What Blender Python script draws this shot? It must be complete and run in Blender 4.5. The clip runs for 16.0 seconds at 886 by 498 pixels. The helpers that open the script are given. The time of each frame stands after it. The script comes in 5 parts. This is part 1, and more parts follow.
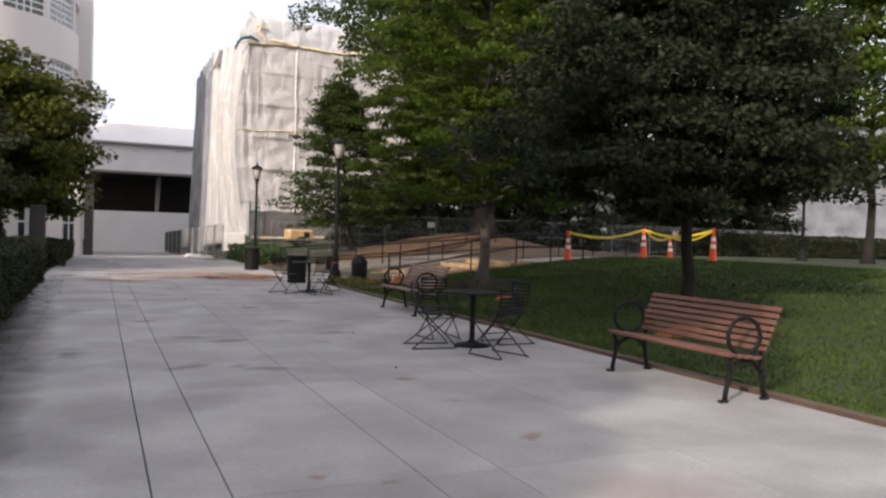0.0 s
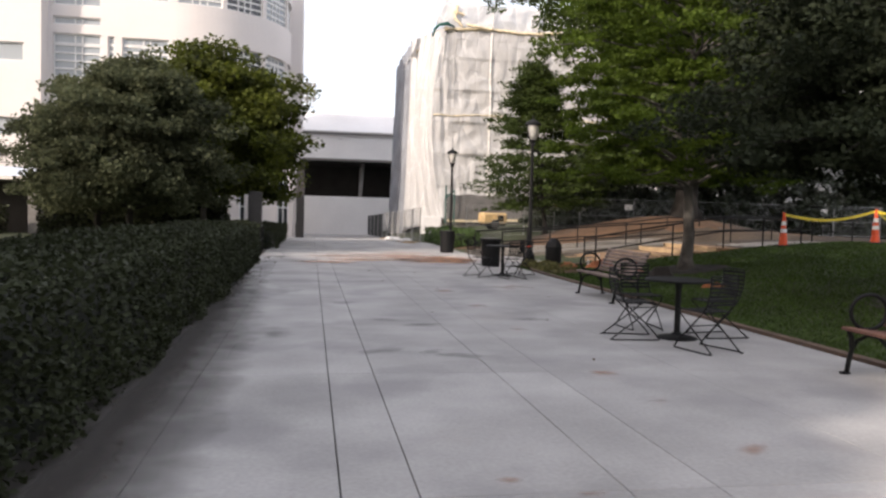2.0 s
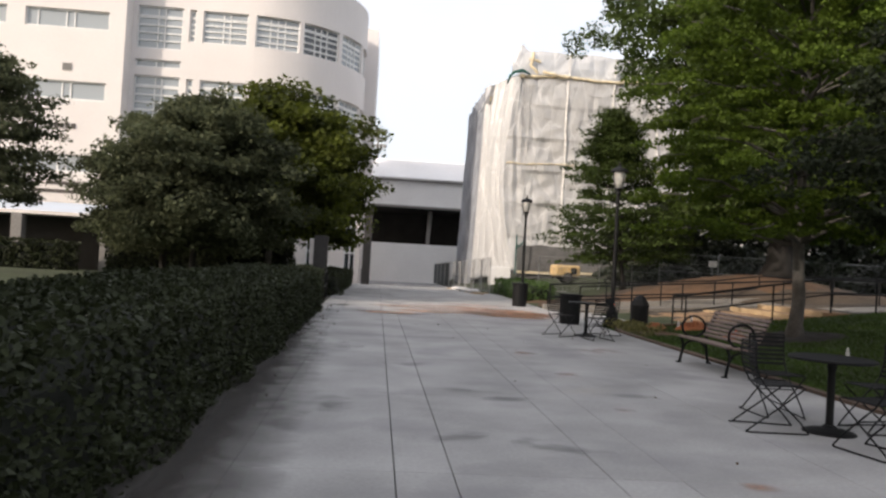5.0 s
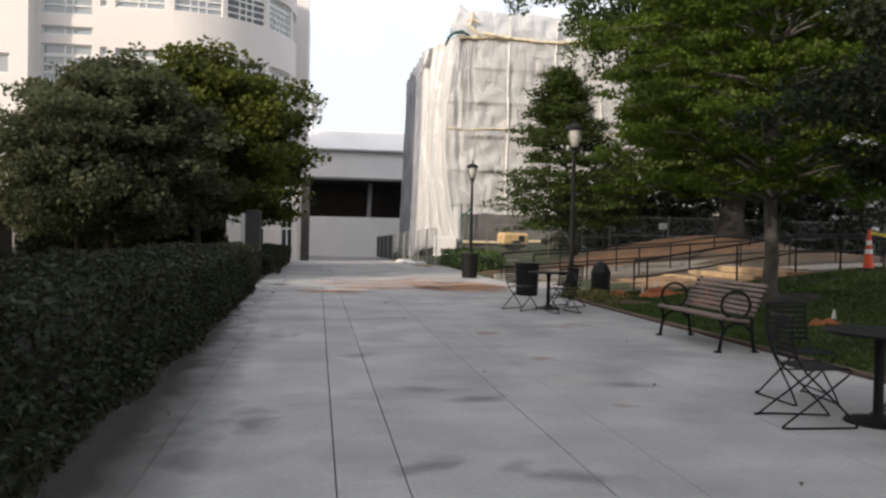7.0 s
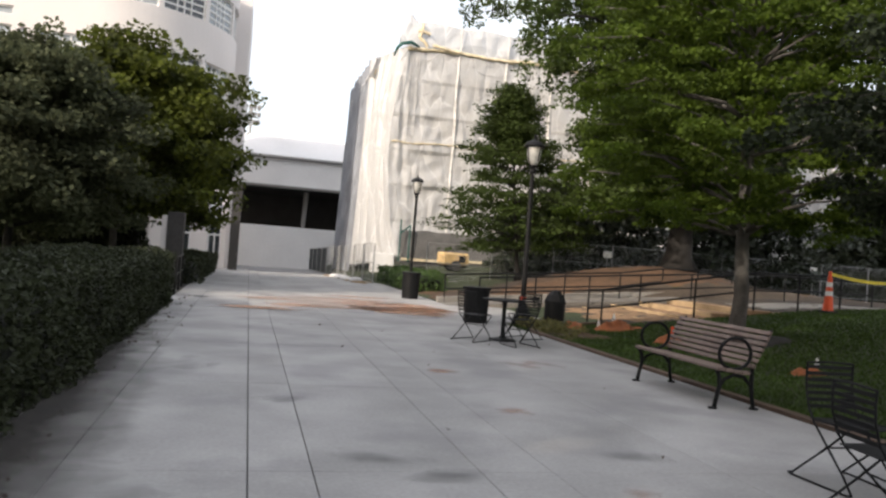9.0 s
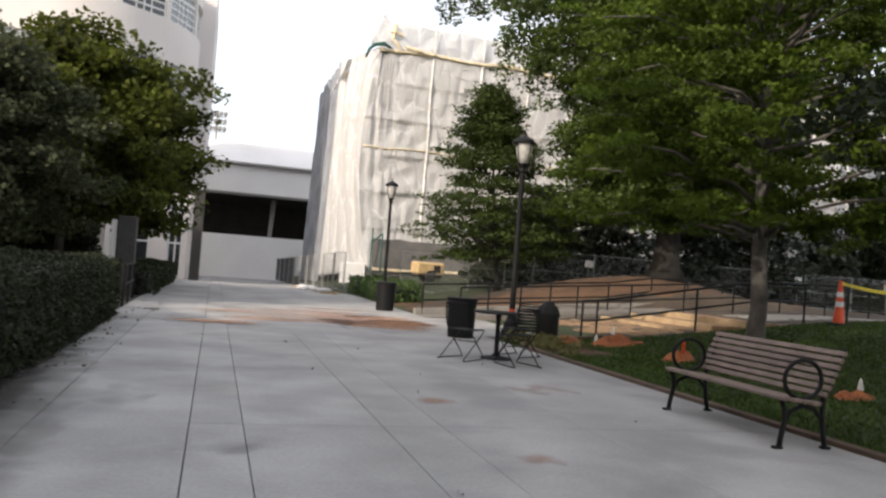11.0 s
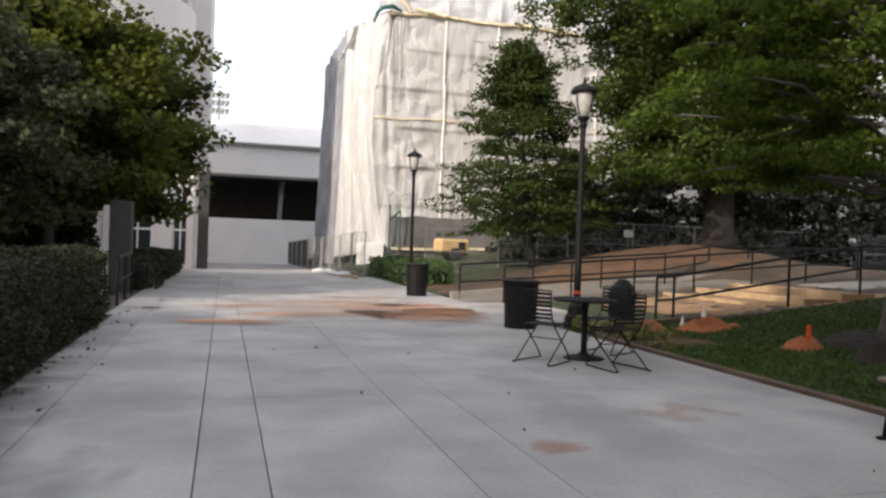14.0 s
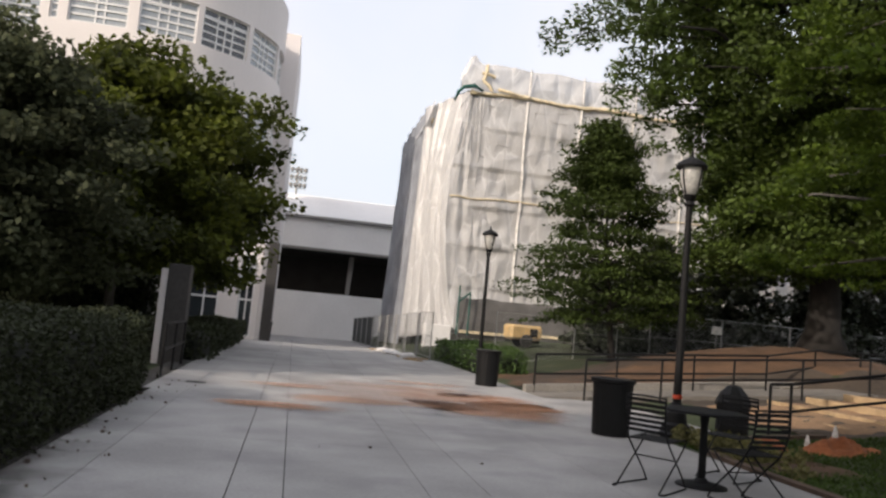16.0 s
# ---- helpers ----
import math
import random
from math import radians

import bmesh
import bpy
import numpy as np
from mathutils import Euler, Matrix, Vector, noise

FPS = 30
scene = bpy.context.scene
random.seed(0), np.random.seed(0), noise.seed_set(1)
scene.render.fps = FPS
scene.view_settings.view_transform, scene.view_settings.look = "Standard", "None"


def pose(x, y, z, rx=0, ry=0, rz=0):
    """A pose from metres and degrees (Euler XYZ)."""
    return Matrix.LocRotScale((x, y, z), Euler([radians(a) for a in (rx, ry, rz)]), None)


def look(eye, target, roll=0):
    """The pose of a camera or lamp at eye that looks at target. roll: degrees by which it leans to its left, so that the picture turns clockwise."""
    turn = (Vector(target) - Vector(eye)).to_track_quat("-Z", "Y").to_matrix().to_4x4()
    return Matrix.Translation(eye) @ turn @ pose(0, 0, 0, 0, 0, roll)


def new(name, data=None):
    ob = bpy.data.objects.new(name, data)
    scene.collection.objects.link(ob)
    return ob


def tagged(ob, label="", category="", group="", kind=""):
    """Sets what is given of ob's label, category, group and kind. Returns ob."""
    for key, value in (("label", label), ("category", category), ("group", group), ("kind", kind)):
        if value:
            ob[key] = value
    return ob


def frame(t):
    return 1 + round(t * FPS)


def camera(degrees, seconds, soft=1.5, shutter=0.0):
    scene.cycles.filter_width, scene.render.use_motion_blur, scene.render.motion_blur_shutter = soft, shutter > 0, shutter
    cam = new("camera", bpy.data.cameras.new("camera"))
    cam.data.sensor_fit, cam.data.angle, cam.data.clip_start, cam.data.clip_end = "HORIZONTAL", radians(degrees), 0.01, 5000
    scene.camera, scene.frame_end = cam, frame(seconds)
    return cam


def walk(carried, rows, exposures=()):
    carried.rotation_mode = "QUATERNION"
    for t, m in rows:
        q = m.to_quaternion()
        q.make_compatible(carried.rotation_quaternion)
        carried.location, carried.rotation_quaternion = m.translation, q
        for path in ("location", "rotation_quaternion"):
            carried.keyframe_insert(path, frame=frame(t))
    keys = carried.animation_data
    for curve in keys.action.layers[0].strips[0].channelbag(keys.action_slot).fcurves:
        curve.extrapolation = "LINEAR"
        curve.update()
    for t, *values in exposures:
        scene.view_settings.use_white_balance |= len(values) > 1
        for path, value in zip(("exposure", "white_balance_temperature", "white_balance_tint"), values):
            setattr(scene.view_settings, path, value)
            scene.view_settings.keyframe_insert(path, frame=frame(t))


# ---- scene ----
cam = camera(60.0, 16.0, soft=2.5)
PATH = [
    (0, (-0.291, 2.916, 1.473), (0.527, 4.741, 1.44), 1.7),
    (0.5, (-0.328, 3.032, 1.448), (0.474, 4.861, 1.338), 3.0),
    (1, (-0.322, 3.122, 1.423), (0.406, 4.98, 1.291), 2.5),
    (1.5, (-0.209, 3.211, 1.448), (0.331, 5.134, 1.343), 2.7),
    (2, (-0.177, 3.328, 1.474), (0.163, 5.297, 1.383), 1.5),
    (2.5, (-0.25, 3.7, 1.461), (0.192, 5.65, 1.406), -0.1),
    (3, (-0.235, 3.914, 1.457), (0.176, 5.871, 1.41), 1.5),
    (3.5, (-0.308, 4.094, 1.485), (-0.007, 6.07, 1.544), -0.3),
    (3.7, (-0.29, 4.161, 1.51), (-0.085, 6.15, 1.535), -0.2),
    (5.8, (-0.185, 5.676, 1.446), (0.047, 7.662, 1.486), 5.4),
    (6, (-0.179, 5.874, 1.439), (0.159, 7.844, 1.493), 3.6),
    (6.5, (-0.164, 6.326, 1.445), (0.291, 8.274, 1.4), 3.5),
    (7, (-0.127, 6.71, 1.442), (0.195, 8.683, 1.405), 1.2),
    (7.5, (-0.173, 7.126, 1.465), (0.188, 9.092, 1.525), 4.3),
    (8, (-0.161, 7.556, 1.429), (0.245, 9.512, 1.333), 3.9),
    (8.5, (-0.082, 7.941, 1.443), (0.283, 9.907, 1.404), 2.3),
    (9, (-0.103, 8.41, 1.456), (0.388, 10.348, 1.472), 4.4),
    (9.5, (-0.037, 8.815, 1.44), (0.512, 10.738, 1.446), 5.2),
    (9.7, (-0.016, 8.995, 1.414), (0.557, 10.911, 1.434), 2.2),
    (11.8, (0.111, 10.889, 1.352), (0.675, 12.807, 1.41), 5.5),
    (12, (0.05, 11.064, 1.381), (0.656, 12.97, 1.404), 4.3),
    (12.5, (0.058, 11.514, 1.401), (0.645, 13.424, 1.48), 5.1),
    (13, (0.043, 11.941, 1.422), (0.467, 13.895, 1.406), 5.4),
    (13.5, (0.008, 12.452, 1.392), (0.564, 14.374, 1.397), 4.9),
    (14, (0.122, 12.911, 1.36), (0.671, 14.834, 1.348), 2.0),
    (14.5, (0.152, 13.303, 1.39), (0.591, 15.254, 1.417), 4.3),
    (15, (0.169, 13.729, 1.38), (0.582, 15.685, 1.419), 1.9),
    (15.5, (0.326, 13.963, 1.322), (0.536, 15.95, 1.403), 4.0),
    (16, (0.338, 14.469, 1.357), (0.701, 16.427, 1.55), 5.4),
]
walk(cam, [(t, look(eye, aim, roll)) for t, eye, aim, roll in PATH], exposures=[(t, stops, 6500, tint) for t, stops, tint in ((0.0, -0.4, 18), (1.0, -0.44, 18), (2.0, -0.16, 17), (2.5, -0.16, 16), (3.5, -0.34, 15), (6.5, -0.42, 13), (7.5, -0.4, 13), (8.5, -0.2, 12.5), (12.5, -0.24, 13), (14.0, -0.2, 14), (15.0, -0.25, 14.5), (15.5, -0.93, 11), (16.0, -0.58, 14.5))])

# ---- light ----
world = bpy.data.worlds.new("sky")
scene.world = world
world.use_nodes = True
wn = world.node_tree
sky = wn.nodes.new("ShaderNodeTexSky")
sky.sky_type, sky.sun_disc = "NISHITA", False
SUN_EL, SUN_AZ = 26.0, 236.0        # azimuth clockwise from +y
sky.sun_elevation, sky.sun_rotation = radians(SUN_EL), radians(SUN_AZ)
sky.air_density, sky.dust_density, sky.ozone_density = 1.3, 5.0, 0.6
wn.links.new(sky.outputs[0], wn.nodes["Background"].inputs[0])
wn.nodes["Background"].inputs[1].default_value = 0.1
# thin bright cloud over the whole sky
veil = wn.nodes.new("ShaderNodeBackground")
cloud_at, cloud = wn.nodes.new("ShaderNodeTexCoord"), wn.nodes.new("ShaderNodeTexNoise")
cloud.inputs["Scale"].default_value, cloud.inputs["Detail"].default_value, cloud.inputs["Distortion"].default_value = 2.2, 6, 0.6
wn.links.new(cloud_at.outputs["Generated"], cloud.inputs["Vector"])
tone = wn.nodes.new("ShaderNodeMix")
tone.data_type = "RGBA"
tone.inputs[6].default_value, tone.inputs[7].default_value = (0.86, 0.91, 0.98, 1), (0.98, 0.98, 1.0, 1)
cover = wn.nodes.new("ShaderNodeMapRange")
cover.inputs[1].default_value, cover.inputs[2].default_value = 0.36, 0.58
wn.links.new(cloud.outputs[0], cover.inputs[0])
wn.links.new(cover.outputs[0], tone.inputs[0])
wn.links.new(tone.outputs[2], veil.inputs[0])
veil.inputs[1].default_value = 1.2
both = wn.nodes.new("ShaderNodeAddShader")
wn.links.new(wn.nodes["Background"].outputs[0], both.inputs[0])
wn.links.new(veil.outputs[0], both.inputs[1])
wn.links.new(both.outputs[0], wn.nodes["World Output"].inputs[0])
to_sun = Vector((math.sin(radians(SUN_AZ)) * math.cos(radians(SUN_EL)), math.cos(radians(SUN_AZ)) * math.cos(radians(SUN_EL)), math.sin(radians(SUN_EL))))
sun = new("sun", bpy.data.lights.new("sun", "SUN"))
sun.data.energy, sun.data.angle, sun.data.color = 5.0, radians(1.2), (1.0, 0.9, 0.76)
sun.matrix_world = look(to_sun * 60, (0, 0, 0))
scene.view_settings.exposure = -0.35


# ---- materials ----
def material(name, color, rough=0.7, metal=0.0, dark=None, scale=4.0, fine=40.0, bump=0.15, spread=0.25, island=False, stain=None, translucent=0.0, random_hue=0.0, spec=0.5, contrast=0.4):
    """A surface with variation at two scales, fine relief and, if wanted, stains of a second colour."""
    m = bpy.data.materials.new(name)
    m.use_nodes = True
    nt = m.node_tree
    n, link = nt.nodes, nt.links.new
    bsdf = n["Principled BSDF"]
    tex = n.new("ShaderNodeTexCoord")
    coarse = n.new("ShaderNodeTexNoise")
    coarse.inputs["Scale"].default_value, coarse.inputs["Detail"].default_value = scale, 5
    grain = n.new("ShaderNodeTexNoise")
    grain.inputs["Scale"].default_value, grain.inputs["Detail"].default_value = fine, 3
    geo = n.new("ShaderNodeNewGeometry")
    for t in (coarse, grain):
        link(geo.outputs["Position"], t.inputs["Vector"])
    dark = dark or tuple(c * (1 - spread) for c in color)
    light = tuple(min(1, c * (1 + spread * 0.6)) for c in color)
    mix = n.new("ShaderNodeMix")
    mix.data_type = "RGBA"
    ramp = n.new("ShaderNodeMapRange")
    ramp.inputs[1].default_value, ramp.inputs[2].default_value = 0.3, 0.7
    link(coarse.outputs[0], ramp.inputs[0])
    link(ramp.outputs[0], mix.inputs[0])
    mix.inputs[6].default_value, mix.inputs[7].default_value = (*dark, 1), (*light, 1)
    mul = n.new("ShaderNodeMix")
    mul.data_type, mul.blend_type = "RGBA", "MULTIPLY"
    mul.inputs[0].default_value = 0.5
    link(mix.outputs[2], mul.inputs[6])
    gray = n.new("ShaderNodeMapRange")
    gray.inputs[1].default_value, gray.inputs[2].default_value, gray.inputs[3].default_value, gray.inputs[4].default_value = 0.3, 0.7, 1 - contrast, 1 + contrast * 0.6
    link(grain.outputs[0], gray.inputs[0])
    link(gray.outputs[0], mul.inputs[7])
    out = mul.outputs[2]
    if island or random_hue:
        info = n.new("ShaderNodeObjectInfo")
        hsv = n.new("ShaderNodeHueSaturation")
        vr = n.new("ShaderNodeMapRange")
        vr.inputs[3].default_value, vr.inputs[4].default_value = 1 - (random_hue or 0.24), 1 + (random_hue or 0.24)
        link(geo.outputs["Random Per Island"] if island else info.outputs["Random"], vr.inputs[0])
        link(vr.outputs[0], hsv.inputs["Value"])
        link(out, hsv.inputs["Color"])
        out = hsv.outputs[0]
    if stain:
        st = n.new("ShaderNodeTexNoise")
        st.inputs["Scale"].default_value, st.inputs["Detail"].default_value = stain[1], 6
        link(geo.outputs["Position"], st.inputs["Vector"])
        sr = n.new("ShaderNodeMapRange")
        sr.inputs[1].default_value, sr.inputs[2].default_value, sr.inputs[4].default_value = stain[2], stain[2] + 0.14, stain[3]
        link(st.outputs[0], sr.inputs[0])
        sm = n.new("ShaderNodeMix")
        sm.data_type = "RGBA"
        link(sr.outputs[0], sm.inputs[0])
        link(out, sm.inputs[6])
        sm.inputs[7].default_value = (*stain[0], 1)
        out = sm.outputs[2]
    link(out, bsdf.inputs["Base Color"])
    bsdf.inputs["Roughness"].default_value, bsdf.inputs["Metallic"].default_value = rough, metal
    bsdf.inputs["Specular IOR Level"].default_value = spec
    if bump:
        b = n.new("ShaderNodeBump")
        b.inputs["Strength"].default_value, b.inputs["Distance"].default_value = bump, 0.02
        link(grain.outputs[0], b.inputs["Height"])
        link(b.outputs[0], bsdf.inputs["Normal"])
    if translucent:
        tr = n.new("ShaderNodeBsdfTranslucent")
        link(out, tr.inputs["Color"])
        ms = n.new("ShaderNodeMixShader")
        ms.inputs[0].default_value = translucent
        link(bsdf.outputs[0], ms.inputs[1])
        link(tr.outputs[0], ms.inputs[2])
        link(ms.outputs[0], n["Material Output"].inputs[0])
    return m


CONCRETE = material("paving_concrete", (0.335, 0.328, 0.318), 0.8, scale=0.9, fine=30, bump=0.06, spread=0.24, random_hue=0.06, contrast=0.2, stain=((0.185, 0.18, 0.185), 0.8, 0.52, 0.5))
PALE_CONCRETE = material("pale_concrete", (0.27, 0.25, 0.22), 0.85, scale=1.5, fine=30, spread=0.15)
RAMP_CONCRETE = material("ramp_concrete", (0.18, 0.163, 0.14), 0.9, scale=1.5, fine=30, spread=0.25)
JOINT = material("joint_dirt", (0.035, 0.033, 0.03), 0.95, scale=3)
GRASS_SOIL = material("lawn_ground", (0.026, 0.038, 0.009), 0.95, scale=0.6, fine=18, bump=0.6, spread=0.35, stain=((0.09, 0.075, 0.04), 0.8, 0.62, 0.5))
BLADE = material("grass_blade", (0.05, 0.09, 0.01), 0.7, scale=0.7, fine=9, bump=0, spread=0.3, island=True, translucent=0.3)
DIRT = material("red_clay", (0.11, 0.06, 0.03), 0.95, scale=1.2, fine=14, bump=0.8, spread=0.4, stain=((0.034, 0.026, 0.02), 0.35, 0.47, 0.8))
MULCH = material("trodden_soil", (0.058, 0.043, 0.03), 0.95, scale=0.8, fine=16, bump=0.8, spread=0.4)
BRIGHT_CLAY = material("fresh_red_clay", (0.31, 0.105, 0.04), 0.95, scale=3, fine=20, bump=1.0, spread=0.35)
BED_SOIL = material("dark_bed_soil", (0.022, 0.018, 0.015), 0.95, scale=2, fine=18, bump=0.8, spread=0.4)
SAND = material("sandy_clay", (0.27, 0.165, 0.088), 0.95, scale=1.2, fine=14, bump=0.6, spread=0.25)
HEDGE_LEAF = material("hedge_leaf", (0.03, 0.037, 0.016), 0.6, spec=0.22, scale=2, fine=9, bump=0, island=True, translucent=0.2)
# near-black, so gaps between the leaves read as shade
HEDGE_CORE = material("hedge_shade_core", (0.007, 0.009, 0.005), 0.95, scale=4)
OAK_LEAF = material("oak_leaf", (0.085, 0.128, 0.015), 0.65, spec=0.2, scale=0.8, fine=5, bump=0, spread=0.4, island=True, translucent=0.42)
BIG_OAK_LEAF = material("big_oak_leaf", (0.062, 0.095, 0.016), 0.6, spec=0.3, scale=0.9, fine=5, bump=0, spread=0.55, island=True, translucent=0.28)
DARK_LEAF = material("maple_leaf", (0.088, 0.1, 0.054), 0.7, spec=0.15, scale=0.45, fine=5, bump=0, spread=0.5, island=True, translucent=0.42)
MAGNOLIA_LEAF = material("magnolia_leaf", (0.04, 0.05, 0.03), 0.35, spec=0.45, scale=1, fine=5, bump=0, island=True, translucent=0.1)
SMALL_OAK_LEAF = material("tiered_oak_leaf", (0.045, 0.068, 0.014), 0.65, spec=0.2, scale=0.7, fine=5, bump=0, spread=0.5, island=True, translucent=0.3)
# oak leaf darkened: the shade on the tree is in its colour
SHADE_OAK_LEAF = material("shade_toned_oak_leaf", (0.029, 0.038, 0.02), 0.7, spec=0.15, scale=0.5, fine=5, bump=0, spread=0.35, island=True, translucent=0.25)
PALE_BARK = material("pale_bark", (0.11, 0.1, 0.09), 0.95, scale=3, fine=22, bump=1.0, spread=0.4)
# sunlit and shaded clumps are patches in the leaf colour itself
SUN_MAPLE_LEAF = material("sun_patched_maple_leaf", (0.095, 0.115, 0.014), 0.65, dark=(0.024, 0.03, 0.01), spec=0.2, scale=0.9, fine=4, bump=0, spread=0.4, island=True, translucent=0.4)
BARK = material("bark", (0.02, 0.0175, 0.0155), 0.95, scale=3, fine=22, bump=1.0, spread=0.4)
BLACK_METAL = material("black_painted_metal", (0.006, 0.006, 0.0065), 0.6, scale=6, fine=60, bump=0.05, spec=0.25)
BLACK_PLASTIC = material("black_plastic", (0.006, 0.006, 0.0065), 0.55, scale=6, fine=60, bump=0.05, spec=0.25)
SLAT = material("bench_slat", (0.14, 0.062, 0.042), 0.6, scale=5, fine=45, bump=0.2, random_hue=0.12)
SLAT_GREY = material("weathered_bench_slat", (0.2, 0.145, 0.12), 0.6, scale=5, fine=45, bump=0.2, random_hue=0.12)
STUCCO = material("white_stucco", (0.72, 0.68, 0.66), 0.85, scale=0.25, fine=9, bump=0.02, spread=0.06, contrast=0.05)
# true grey for coping, vent and beam; elsewhere the white walls' shaded tone
STUCCO_SHADE = material("shaded_grey_stucco", (0.2, 0.19, 0.18), 0.85, scale=0.5, fine=9, bump=0.1, spread=0.1)
WHITE_FRAME = material("white_window_frame", (0.75, 0.75, 0.74), 0.5, scale=3, fine=20, bump=0.02, spread=0.05)
STADIUM = material("stadium_concrete", (0.74, 0.73, 0.72), 0.85, scale=0.3, fine=6, bump=0.03, spread=0.08, contrast=0.08)
# near-black tone that puts the concourse's shade into the surfaces
SHADE_VOID = material("shade_toned_interior", (0.035, 0.033, 0.032), 0.9, scale=1)
DEBRIS_NET = material("grey_debris_net", (0.2, 0.195, 0.19), 0.8, scale=1.0, fine=25, spread=0.3, translucent=0.45)
# netting colour of the flank, reused as tree shade on the far sheeting
NET_AND_SHADE = material("blue_grey_net_and_shade", (0.38, 0.4, 0.44), 0.85, scale=0.7, fine=25, spread=0.3, translucent=0.3)
FOAM = material("yellowed_foam", (0.74, 0.63, 0.43), 0.85, scale=3, fine=14, bump=0.3, spread=0.3)
# dark stone of pillar and pier; also paints shade in the wing's recess
STONE_AND_SHADE = material("dark_stone_and_shade", (0.04, 0.037, 0.035), 0.7, scale=0.8, fine=12, spread=0.2)
BRICK_WALL = material("old_wall", (0.3, 0.27, 0.25), 0.9, scale=0.5, fine=8, spread=0.25)
SCAFFOLD = material("scaffold_pipe", (0.45, 0.45, 0.44), 0.45, 0.6, scale=4)
PLANK = material("scaffold_plank", (0.5, 0.36, 0.2), 0.8, scale=3, fine=20)
GALV = material("galvanised_steel", (0.36, 0.36, 0.355), 0.5, 0.4, scale=5, fine=40)
YELLOW_PAINT = material("yellow_plant_paint", (0.62, 0.43, 0.2), 0.5, scale=3, fine=20)
GREEN_PLASTIC = material("green_plastic", (0.02, 0.3, 0.09), 0.5, scale=3)
TEAL = material("teal_net", (0.02, 0.1, 0.085), 0.8, scale=3)
ORANGE = material("orange_cone_plastic", (0.75, 0.09, 0.02), 0.5, scale=5, fine=30, spread=0.12)
WHITE_BAND = material("white_reflective_band", (0.75, 0.73, 0.7), 0.4, scale=5)
YELLOW_TAPE = material("yellow_caution_tape", (0.75, 0.6, 0.05), 0.5, scale=5)
RUBBER = material("black_rubber", (0.02, 0.02, 0.02), 0.8, scale=5)
SIGN_RED = material("red_sign_print", (0.5, 0.06, 0.04), 0.5, scale=5)
SIGN_WHITE = material("white_sign_board", (0.72, 0.7, 0.68), 0.5, scale=5)
TIMBER = material("form_timber", (0.42, 0.3, 0.17), 0.8, scale=3, fine=25)
KERB = material("kerb_brown_edging", (0.1, 0.066, 0.045), 0.9, scale=2, fine=20, spread=0.35)
LETTER = material("dark_bronze_letter", (0.07, 0.06, 0.055), 0.5, scale=3)
LENS = material("lamp_lens", (0.75, 0.74, 0.7), 0.25, scale=3, fine=20, bump=0, spread=0.05, translucent=0.5)
ORANGE_BAND = material("red_tape_band", (0.7, 0.08, 0.03), 0.5, scale=5)


